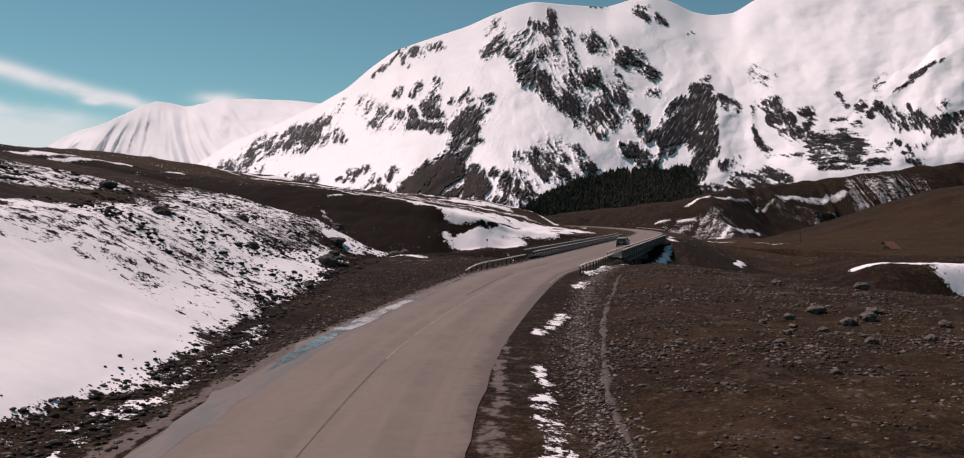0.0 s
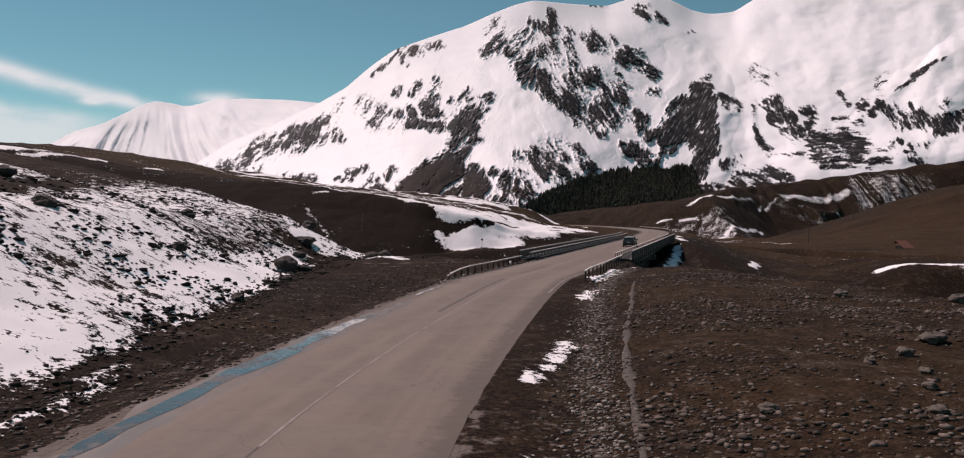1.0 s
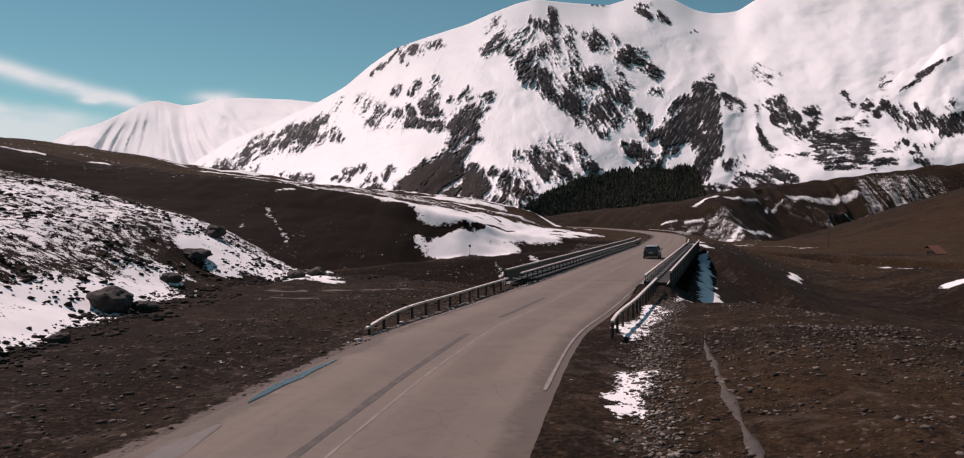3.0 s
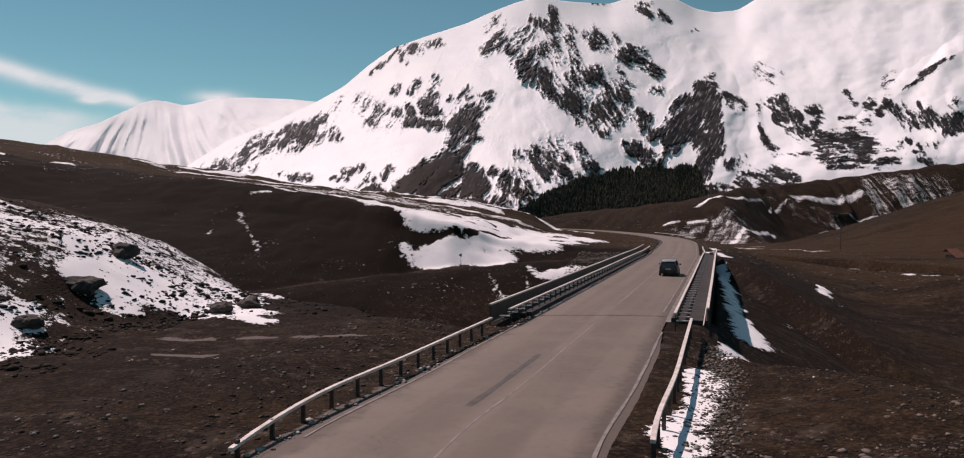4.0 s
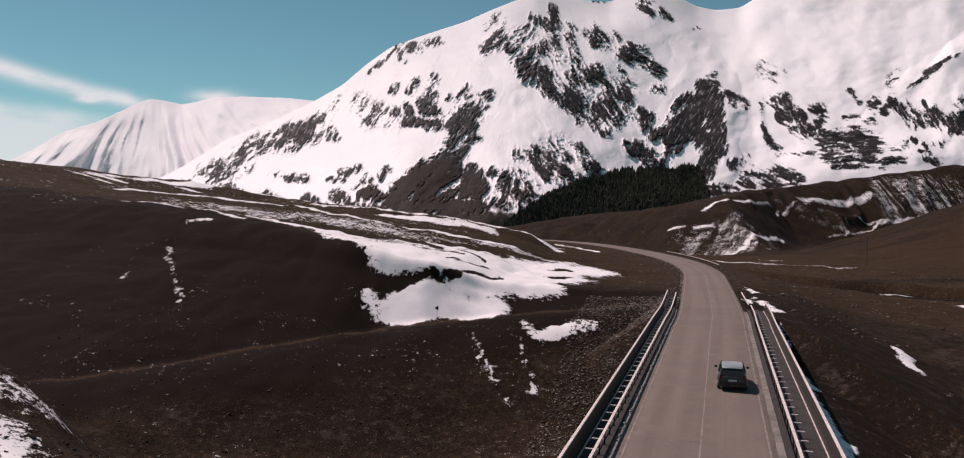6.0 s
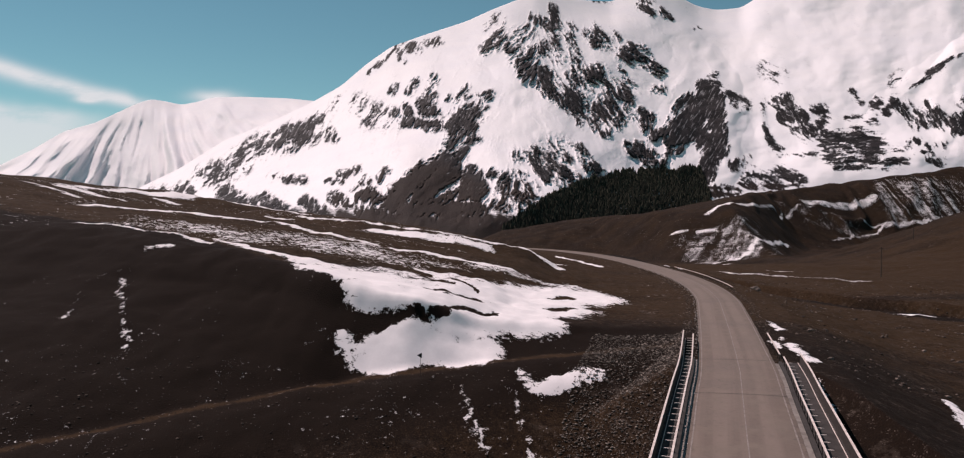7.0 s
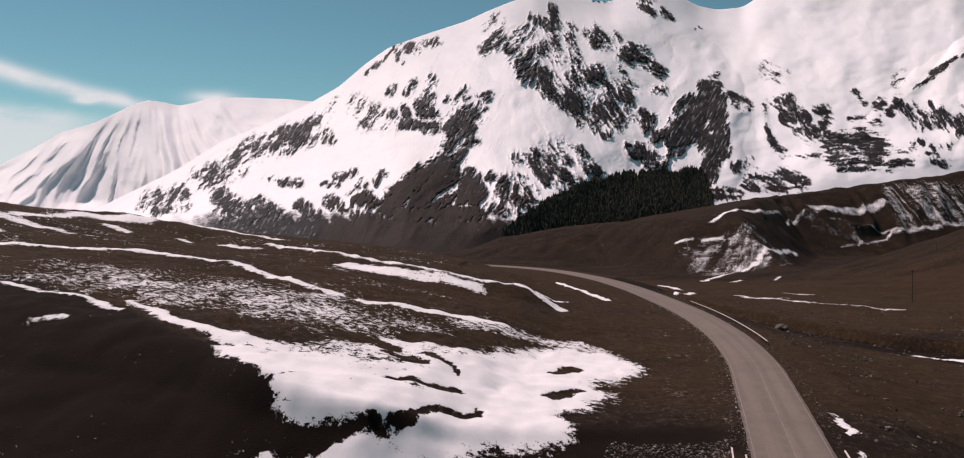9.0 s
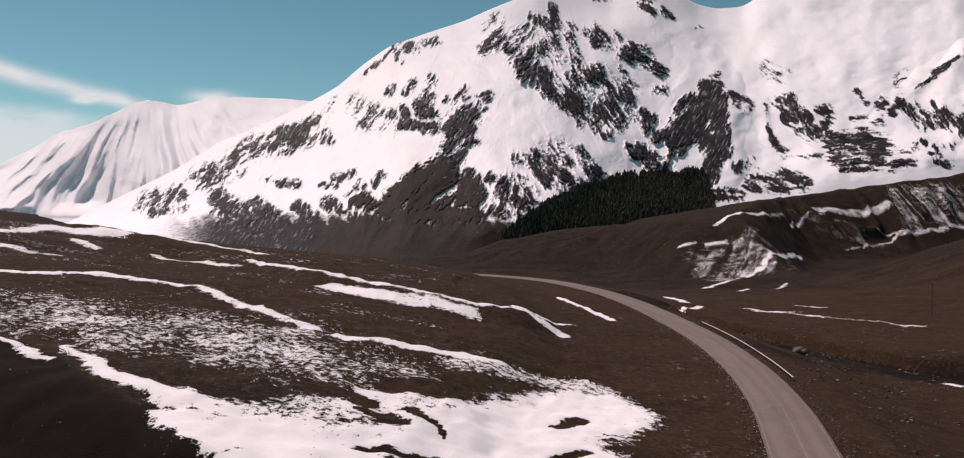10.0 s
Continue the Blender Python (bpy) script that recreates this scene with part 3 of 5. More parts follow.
mud_at = mud_at + 1.05 * ruts + 1.0 * step(0.12, 0.4, fbm(GX / 5, GY / 8, 3, 67)) * step(-15, -11, GD) * step(-4.5, -6, GD) * step(178, 190, GY) * step(340, 300, GY)
cone_at = step(-18, -12, GD) * step(-5, -6, GD) * step(138, 146, GY) * step(182, 170, GY)
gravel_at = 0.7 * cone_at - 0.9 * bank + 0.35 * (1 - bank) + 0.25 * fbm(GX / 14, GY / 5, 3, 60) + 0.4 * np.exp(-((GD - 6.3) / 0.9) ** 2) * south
fan_face = step(152, 172, GX) * step(275, 235, GX) * step(604, 636, GY - 0.55 * (GX - 190)) * step(735, 700, GY - 0.3 * (GX - 225))
striped = step(456, 470, GX - 0.25 * (GY - 900)) * step(918, 934, GY - 0.1 * (GX - 500)) * step(1030, 990, GY) * step(640, 560, GX)
stripes = fan_face * (-0.05 + 0.6 * ridged(GX / 9 - GY / 16, GY / 90, 3, 70)) + striped * (-0.12 + 0.66 * ridged(GX / 6.5, GY / 160, 3, 72)) + 0.35 * step(300, 330, GX) * step(455, 430, GX) * step(885, 900, GY) * step(945, 925, GY) * ridged(GX / 11, GY / 60, 3, 74)
snow_at = np.maximum(snow_at, -0.4 + stripes)
GZ = GZ + 0.14 * np.clip(snow_at, 0, 1) * step(4.5, 7, np.abs(GD))
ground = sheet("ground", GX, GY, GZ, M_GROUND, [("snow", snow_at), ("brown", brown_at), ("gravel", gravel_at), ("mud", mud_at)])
tagged(ground, "dark stony ground with brown turf and melting snow", "ground", kind="structure")


def ground_height(x, y):
    i, j = np.searchsorted(gx, x) - 1, np.searchsorted(gy, y) - 1
    u, v = (x - gx[i]) / (gx[i + 1] - gx[i]), (y - gy[j]) / (gy[j + 1] - gy[j])
    return (GZ[j, i] * (1 - u) + GZ[j, i + 1] * u) * (1 - v) + (GZ[j + 1, i] * (1 - u) + GZ[j + 1, i + 1] * u) * v


# ---- mountains ----
CENTRE = (5.0, 60.0, 8.0)      # the valley road, from which bearings (x/y) and rises (z/y) are given, in thousandths


def rocks(strokes, u, w):
    """Where rock shows: strokes from (bearing, rise) to (bearing, rise), half width and strength."""
    best = np.full(u.shape, -0.12)
    for u0, w0, u1, w1, r, k in strokes:
        near = (u > (min(u0, u1) - 2 * r - 9) / 1000) & (u < (max(u0, u1) + 2 * r + 9) / 1000) & (w > (min(w0, w1) - 2 * r - 9) / 1000) & (w < (max(w0, w1) + 2 * r + 9) / 1000)
        pu, pw = u[near] * 1000, w[near] * 1000
        du, dw = u1 - u0, w1 - w0
        s = np.clip(((pu - u0) * du + (pw - w0) * dw) / max(du * du + dw * dw, 1), 0, 1)
        q = (np.hypot(pu - u0 - s * du, pw - w0 - s * dw) - r) / (0.7 * r + 3.5)
        best[near] = np.maximum(best[near], -0.12 + (k + 0.12) * step(1.15, -1, q))
    return best


# lie of gullies and rock ribs over the face: bearing, rise, degrees from level
LIE = [(-293, 95, 48), (-152, 124, 58), (-77, 165, 62), (-53, 49, 40), (20, 41, 60), (62, 50, 122), (113, 49, 132), (40, 215, 45), (113, 214, 118),
       (163, 156, 122), (215, 200, 138), (279, 131, 62), (345, 222, 165), (420, 131, 128), (512, 82, 178), (470, 70, 180), (594, 131, 120), (600, 190, 35), (430, 250, 120)]


def ribbed(u, w, fine, long, octaves, seed, kind=None, gain=0.55):
    """Noise drawn out along the lie of the gullies."""
    kind = kind or fbm
    cs, sn, tot = 0, 0, 0
    for bu, bw, deg in LIE:
        k = 1 / ((u - bu / 1000) ** 2 + (w - bw / 1000) ** 2 + 0.0006) ** 1.5
        cs, sn, tot = cs + k * math.cos(radians(2 * deg)), sn + k * math.sin(radians(2 * deg)), tot + k
    ang = np.arctan2(sn, cs)                                  # twice the angle
    out, norm = 0, 0
    for j in range(6):
        a = radians(30 * j)
        k = np.maximum(np.cos(ang - 2 * a), 0) ** 3
        out = out + k * kind((-u * math.sin(a) + w * math.cos(a)) * fine, (u * math.cos(a) + w * math.sin(a)) * long, octaves, seed + 11 * j, gain)
        norm = norm + k * k
    return out / np.sqrt(norm)


def mountain(name, label, u, crest, crest_broad, foot, y_foot, y_crest, bulge, strokes, forms, seed, tail=0.4, soil=None):
    """A slope that rises from its foot to its crest and falls behind it; all given along the bearing u."""
    v = np.concatenate([np.linspace(-0.12, 0, 8, endpoint=False), np.linspace(0, 1, 380), np.linspace(1, 1 + tail, 24)[1:]])
    U, V = np.meshgrid(u, v)
    cr, ft = sum(crest(U + k / 1000) * w for k, w in ((-9, 1), (-6, 2), (-3, 3), (0, 4), (3, 3), (6, 2), (9, 1))) / 16, foot(U)
    y0, y1 = y_foot(U), y_crest(U)
    broad = crest_broad(U)
    cr = broad + (cr - broad) * step(0.62, 1.0, V)
    W = ft + (cr - ft) * np.clip(V, 0, 1) ** bulge
    soft = step(0, 0.12, V) * (0.1 + 0.9 * step(1.0, 0.8, V))
    rock = np.full(U.shape, -0.6)
    if strokes:
        rock = rocks(strokes, U, W)
        near = step(-0.12, 0.3, rock)
        warp = 0.006 * fbm(U * 45, W * 45, 3, seed + 8)
        rock = rock + (0.12 + 0.88 * near) * (0.95 * ribbed(U + warp, W - warp, 60, 20, 3, seed, None, 0.6) + 1.15 * ribbed(U + warp, W, 190, 36, 3, seed + 80, None, 0.7) + 0.55 * fbm(U * 260, W * 260, 2, seed + 6, 0.8))
    if soil:
        rock = np.maximum(rock, -0.4 + 1.6 * step(0.022, -0.004, W + 0.012 * fbm(U * 60, W * 60, 4, seed + 7)) * step(-0.5, -0.25, U) * step(0.12, 0.0, U))
    Y = y0 + (y1 - y0) * V - soft * forms(U, W, rock)
    X = U * Y
    Z = W * Y - np.maximum(V - 1, 0) * 900 + np.minimum(V, 0) * 400
    vein = ribbed(U, W, 430, 85, 2, seed + 40, None, 0.8) if strokes else np.zeros(U.shape)
    attrs = [("rock", rock), ("vein", vein), ("soil", soil(U, W) if soil else np.zeros(U.shape))]
    ob = sheet(name, X + CENTRE[0], Y + CENTRE[1], Z + CENTRE[2], M_MOUNTAIN, attrs)
    return tagged(ob, label, "mountain", kind="structure"), (U, V, W, X + CENTRE[0], Y + CENTRE[1], Z + CENTRE[2])


# ridges that stand out of the big face: bearing and rise from, to, height in metres, width to the west, to the east
RIDGES = [(88, 284, 60, 215, 40, 60, 40), (60, 215, 110, 160, 50, 60, 34), (110, 160, 165, 108, 45, 60, 34), (140, 235, 215, 185, 45, 55, 34), (120, 215, 175, 150, 35, 30, 30),
          (300, 205, 322, 160, 60, 60, 26), (322, 160, 324, 70, 60, 60, 26), (372, 150, 374, 110, 14, 12, 9), (374, 110, 392, 86, 14, 12, 9),
          (635, 215, 536, 144, 60, 18, 90), (700, 250, 635, 215, 60, 18, 90), (-293, 95, -195, 160, 35, 40, 40), (20, 90, 40, 0, 30, 40, 40)]


def massif_forms(u, w, rock):
    d = 70 * fbm(u * 7, w * 7, 3, 31) + 27 * np.clip(ribbed(u, w, 14, 5, 3, 52, ridged), -0.4, 2) * (0.16 + 0.4 * np.clip(rock + 0.1, 0, 1.2)) * step(0.30, 0.24, u + 0.0 * w) + 12 * fbm(u * 16, w * 30, 3, 77) * step(0.24, 0.34, u)
    for u0, w0, u1, w1, h, west, east in RIDGES:
        du, dw = (u1 - u0) / 1000, (w1 - w0) / 1000
        run = du * du + dw * dw
        s = ((u - u0 / 1000) * du + (w - w0 / 1000) * dw) / run
        off = np.hypot(u - u0 / 1000 - np.clip(s, 0, 1) * du, w - w0 / 1000 - np.clip(s, 0, 1) * dw) * 1000
        side = ((w - w0 / 1000) * du - (u - u0 / 1000) * dw) / math.sqrt(run) * (-1000 if dw > 0 else 1000)
        off = off * (1 + 0.5 * fbm(u * 30, w * 30, 2, 91))
        d = d + 0.4 * h * np.clip(1 - off / (west + (east - west) * (0.5 + 0.5 * np.tanh(side / 12))), 0, 1)
    small = ribbed(u, w, 75, 20, 3, 23, ridged)
    return d + (0.3 + 0.8 * np.clip(rock, 0, 1)) * small + 3.0 * fbm(u * 40, w * 55, 3, 29)


def far_forms(u, w, rock):
    """Ribs that fan out under the peak, and broken ridges beside it."""
    pu, pw = -0.432, 0.23
    a, r = np.arctan2(u - pu, pw - w), np.hypot(u - pu, w - pw)
    west = step(-0.345, -0.385, u + 0.3 * (w - 0.12))
    bent = fbm(u * 14, w * 14, 3, 6)
    grow = np.clip((r - 0.06) / 0.1, 0.15, 1.2)
    fan = 210 * (ridged(a * 2.7 + 0.10 * bent, r * 1.6, 1, 5) - 0.6) + 70 * (ridged(a * 6.5 + 0.25 * bent, r * 5, 2, 9, 0.5) - 0.6) + 9 * (ridged(a * 17 + 0.5 * bent, r * 14, 2, 14, 0.6) - 0.6)
    other = ridged(u * 13 + w * 9 + 0.2 * bent, w * 9 - u * 4, 3, 12, 0.45)
    return 45 * fbm(u * 9, w * 9, 3, 17) + grow * fan * (0.35 + 0.65 * west) + 85 * (1 - west) * (other - 0.6)


def along(pairs):
    p = np.array(pairs, float) / 1000
    return lambda u: np.interp(u, p[:, 0], p[:, 1])


def eased(pairs, width=90):
    """As metres(), with its corners rounded over that many thousandths."""
    p = np.array(pairs, float)
    k = np.linspace(-1, 1, 41)
    return lambda u: sum(np.interp(u * 1000 + width * a, p[:, 0], p[:, 1]) * (1 - abs(a)) for a in k) / sum(1 - abs(a) for a in k)


def eased_along(pairs, width):
    f = eased(pairs, width)
    return lambda u: f(u) / 1000


def metres(pairs):
    p = np.array(pairs, float)
    return lambda u: np.interp(u * 1000, p[:, 0], p[:, 1])


# rock bands of the big mountain (faint ones also paint blue-grey shade on snow): bearing and rise from, to, half width,
# strength
FLANK_ROCK = [
    (-285, 91, -243, 111, 11.6, 0.80), (-243, 111, -210, 132, 7.5, 0.80), (-210, 132, -189, 153, 5.0, 0.50), (-256, 91, -202, 111, 6.6, 0.70),
    (-203, 110, -195, 105, 5.0, 0.75), (-368, 54, -318, 70, 11.6, 0.60), (-318, 82, -285, 103, 9.9, 0.70), (-148, 190, -118, 219, 1.7, 0.80),
    (-112, 221, -110, 218, 4.1, 0.90), (-98, 224, -81, 222, 5.0, 0.80), (-77, 227, -56, 232, 4.1, 0.55), (-106, 208, -104, 206, 2.5, 0.80),
    (-164, 148, -119, 128, 13.3, 0.28),
]
CLUSTER_ROCK = [
    (-119, 165, -112, 172, 3.3, 0.90), (-95, 165, -85, 180, 3.3, 0.95), (-69, 169, -62, 183, 4.1, 0.95), (-77, 152, -66, 158, 6.6, 1.10),
    (-76, 140, -62, 139, 5.0, 1.10), (-100, 147, -95, 136, 3.3, 0.90), (-57, 140, -56, 137, 2.5, 0.80), (-44, 157, -32, 155, 3.3, 0.75),
    (-28, 161, -18, 173, 2.5, 0.80), (-102, 126, -52, 122, 4.1, 0.95), (-69, 116, -51, 120, 3.3, 0.85), (-152, 124, -110, 136, 7.5, 0.35),
    (-131, 132, -102, 124, 5.0, 0.45),
]
TOWER_ROCK = [
    (-42, 125, -29, 136, 6.6, 1.25), (-34, 115, -40, 97, 6.6, 1.30), (-19, 124, -6, 140, 9.1, 1.35), (-9, 121, -29, 109, 5.0, 1.20),
    (-4, 140, 6, 143, 3.3, 0.90), (-26, 142, 11, 159, 3.3, 0.50), (-26, 100, -4, 104, 4.1, 0.75), (14, 165, -19, 158, 2.5, 0.40),
    (6, 251, 24, 264, 5.0, 0.50),
]
DIAGONAL_ROCK = [
    (-161, 31, -111, 24, 7.5, 1.40), (-119, 23, -69, 61, 10.8, 1.96), (-69, 61, -48, 77, 8.3, 1.96), (-78, 31, -40, 64, 14.1, 1.96),
    (-40, 70, -22, 87, 5.8, 1.68), (-111, 13, 1, 12, 7.5, 1.82), (-14, 52, -9, 39, 11.6, 1.61), (-24, 31, 7, 36, 7.5, 1.40),
    (-164, 39, -152, 49, 5.0, 1.12), (-132, 52, -124, 62, 3.3, 1.19), (-185, 57, -160, 64, 4.1, 0.84), (-277, 53, -235, 49, 4.1, 0.70),
    (-202, 47, -184, 48, 2.5, 1.12),
]
FAN_ROCK = [
    (14, 58, 32, 52, 5.0, 1.05), (45, 42, 55, 41, 16.6, 0.55), (26, 41, 64, 22, 12.4, 0.68), (70, 75, 87, 51, 6.6, 1.00),
    (93, 65, 126, 43, 10.8, 0.66), (130, 90, 144, 72, 6.6, 0.55), (97, 90, 109, 86, 14.9, 0.35), (51, 82, 72, 86, 8.3, 0.30),
    (5, 22, 64, 12, 6.6, 0.60), (145, 69, 163, 55, 6.6, 1.10),
]
FACE_WEST_ROCK = [
    (4, 221, 14, 231, 5.0, 0.82), (14, 232, 26, 255, 5.0, 0.51), (24, 231, 64, 245, 8.3, 0.58), (35, 227, 44, 221, 6.6, 0.82),
    (49, 206, 82, 222, 9.9, 0.74), (65, 196, 97, 173, 10.8, 1.01), (52, 193, 57, 185, 5.0, 0.94), (88, 169, 115, 151, 6.6, 1.05),
    (70, 264, 94, 250, 5.0, 0.98), (93, 275, 101, 251, 5.0, 0.74), (97, 239, 103, 210, 9.9, 0.30), (115, 243, 126, 216, 5.8, 0.78),
    (117, 255, 123, 247, 3.3, 0.62),
]
FACE_EAST_ROCK = [
    (142, 247, 151, 242, 3.3, 0.74), (150, 231, 179, 235, 5.8, 0.58), (175, 239, 178, 235, 4.1, 0.70), (126, 208, 130, 196, 6.6, 0.74),
    (122, 181, 155, 189, 9.9, 0.90), (115, 165, 138, 132, 10.8, 1.05), (136, 165, 140, 163, 7.5, 0.62), (155, 132, 188, 165, 13.3, 1.05),
    (167, 177, 192, 168, 6.6, 0.82), (146, 123, 167, 111, 5.0, 0.90), (181, 123, 193, 152, 6.6, 0.98), (192, 214, 217, 209, 8.3, 1.09),
    (217, 206, 239, 191, 5.0, 0.94),
]
HOLLOW_ROCK = [
    (186, 196, 189, 194, 3.3, 1.00), (196, 226, 221, 219, 4.1, 0.80), (229, 169, 241, 169, 3.3, 0.60), (196, 132, 229, 131, 5.0, 1.00),
    (229, 110, 251, 114, 6.6, 1.25), (213, 136, 221, 118, 5.8, 1.05), (250, 127, 260, 118, 5.0, 0.85), (205, 90, 223, 82, 6.6, 1.25),
    (195, 98, 213, 94, 3.3, 1.00), (238, 82, 264, 90, 3.3, 1.00), (220, 74, 246, 72, 3.3, 1.10),
]
BUTTRESS_ROCK = [
    (301, 164, 279, 123, 12.4, 2.16), (309, 156, 312, 111, 9.1, 2.16), (261, 109, 279, 131, 10.8, 2.16), (249, 99, 287, 110, 5.8, 2.16),
    (296, 105, 312, 93, 10.8, 2.16), (306, 78, 298, 53, 7.5, 1.92), (264, 151, 297, 173, 3.3, 0.84), (286, 171, 312, 189, 3.3, 0.66),
    (258, 140, 271, 156, 4.1, 0.84),
]
MORAINE_ROCK = [
    (373, 152, 376, 123, 1.2, 0.70), (376, 119, 387, 94, 2.5, 1.30), (390, 92, 400, 89, 2.5, 1.30), (337, 69, 358, 73, 5.8, 0.90),
    (354, 56, 396, 53, 5.0, 1.00), (400, 57, 421, 47, 7.5, 1.20), (346, 44, 404, 38, 3.3, 1.00), (304, 39, 342, 36, 3.3, 1.25),
    (304, 31, 342, 30, 3.3, 1.20), (378, 196, 395, 187, 8.3, 0.42), (329, 160, 349, 146, 7.5, 0.50), (378, 153, 395, 144, 4.1, 0.50),
]
BENCH_ROCK = [
    (402, 152, 417, 145, 5.0, 1.15), (407, 135, 428, 131, 9.1, 1.38), (420, 119, 438, 106, 6.6, 1.24), (388, 156, 420, 162, 3.3, 0.60),
    (439, 138, 453, 141, 5.8, 0.97), (443, 117, 455, 127, 7.5, 1.06), (453, 106, 488, 101, 9.9, 1.01), (464, 82, 487, 90, 8.3, 1.10),
    (501, 103, 521, 93, 12.4, 1.33), (514, 127, 523, 127, 5.0, 0.97), (462, 77, 528, 74, 4.1, 1.20), (512, 71, 563, 73, 4.1, 1.20),
    (470, 66, 537, 64, 1.7, 0.92),
]
TERRACE_ROCK = [
    (485, 131, 513, 133, 2.1, 0.87), (395, 82, 458, 83, 1.2, 1.01), (536, 90, 570, 90, 1.7, 0.83), (569, 100, 579, 100, 3.3, 0.78),
    (593, 93, 613, 95, 3.3, 0.87), (597, 78, 610, 74, 5.0, 0.92), (576, 86, 613, 85, 1.2, 0.83), (490, 166, 504, 151, 2.5, 0.87),
    (523, 148, 528, 153, 5.0, 0.97), (538, 139, 549, 156, 4.1, 1.20), (547, 179, 557, 186, 5.8, 0.51), (569, 170, 594, 185, 1.2, 0.92),
    (593, 189, 614, 203, 2.1, 0.97),
]
CORNER_ROCK = [
    (614, 203, 636, 215, 1.2, 1.00), (561, 144, 579, 127, 8.3, 0.85), (592, 149, 596, 145, 4.1, 0.95), (602, 139, 612, 126, 6.6, 1.15),
    (578, 125, 604, 120, 3.3, 0.95), (619, 123, 652, 131, 6.6, 1.30), (627, 114, 652, 118, 5.0, 1.25), (635, 149, 642, 154, 5.0, 0.45),
    (635, 134, 693, 139, 5.0, 1.00), (677, 119, 727, 123, 8.3, 1.00),
]
SUMMIT_ROCK = [
    (211, 280, 229, 271, 4.1, 1.00), (240, 272, 250, 263, 3.3, 1.05), (212, 286, 226, 282, 3.3, 0.80), (150, 287, 171, 284, 1.7, 0.80),
    (284, 249, 290, 248, 1.7, 0.70), (146, 243, 171, 231, 9.9, 0.40),
]
LOW_FLANK_ROCK = [
    (-440, 24, -392, 33, 10.0, 0.70), (-428, 12, -381, 20, 5.0, 0.60), (-341, 34, -323, 20, 8.3, 1.00), (-323, 20, -297, 7, 10.0, 1.10), (-341, 8, -301, 0, 6.6, 1.00), (-285, 20, -269, 0, 10.0, 1.05), (-265, 12, -241, -3, 7.5, 1.00), (-231, 20, -210, 8, 6.6, 1.00), (-225, 0, -198, -3, 5.8, 0.90), (-193, 28, -164, 12, 6.6, 0.80), (-186, -3, -158, -15, 6.6, 1.00), (-142, 0, -62, -22, 14.9, 1.20), (-110, 16, -46, 24, 11.6, 1.20),
]
MAIN_ROCK = LOW_FLANK_ROCK + FLANK_ROCK + CLUSTER_ROCK + TOWER_ROCK + DIAGONAL_ROCK + FAN_ROCK + FACE_WEST_ROCK + FACE_EAST_ROCK + HOLLOW_ROCK + BUTTRESS_ROCK + MORAINE_ROCK + BENCH_ROCK + TERRACE_ROCK + CORNER_ROCK + SUMMIT_ROCK
MAIN_SKY = [(-666, -67), (-567, -17), (-459, 36), (-401, 64), (-343, 100), (-285, 123), (-227, 150), (-186, 173), (-152, 202), (-119, 225), (-70, 242), (-20, 258), (13, 273), (46, 286), (71, 292), (121, 287), (171, 284), (196, 292), (229, 301), (262, 291), (287, 278), (312, 273), (345, 276), (370, 292), (428, 322), (650, 364), (800, 364)]
FAR_SKY = [(-981, 16), (-732, 36), (-650, 64), (-600, 88), (-558, 112), (-517, 123), (-484, 138), (-463, 148), (-442, 155), (-422, 152), (-401, 147), (-376, 152), (-360, 157), (-318, 158), (-260, 156), (-219, 152), (-70, 132)]
MAIN_CREST, FAR_CREST = along(MAIN_SKY), along(FAR_SKY)


def brown_foot(u, w):
    return step(0.07, 0.02, w) * step(-0.28, -0.12, u) + step(0.10, 0.06, w) * step(0.02, -0.08, u) * step(-0.22, -0.12, u)


massif, MASSIF = mountain("mountain", "huge snow-covered mountain with dark rock bands", np.linspace(-0.72, 0.80, 1400),
    MAIN_CREST, eased_along(MAIN_SKY, 110), lambda u: eased([(-720, -30), (-300, -45), (-100, -52), (0, -50), (100, -25), (300, 2), (500, 30), (800, 55)])(u) / 1000,
    eased([(-720, 1200), (-300, 850), (-100, 800), (0, 850), (120, 1150), (250, 1500), (400, 1650), (800, 1700)]),
    eased([(-720, 2500), (-250, 2450), (0, 2600), (200, 2900), (800, 3000)]), 0.8, MAIN_ROCK, massif_forms, 3, soil=brown_foot)
range_far, _ = mountain("mountain", "distant snowy range with soft ridges", np.linspace(-1.0, -0.05, 420),
    FAR_CREST, eased_along(FAR_SKY, 60), along([(-1000, 0), (0, 0)]), eased([(-1000, 3350), (-480, 3350), (-380, 3000), (0, 3000)]), eased([(-1000, 4050), (-480, 4050), (-380, 4250), (0, 4200)]), 0.8, [], far_forms, 60, tail=0.1)


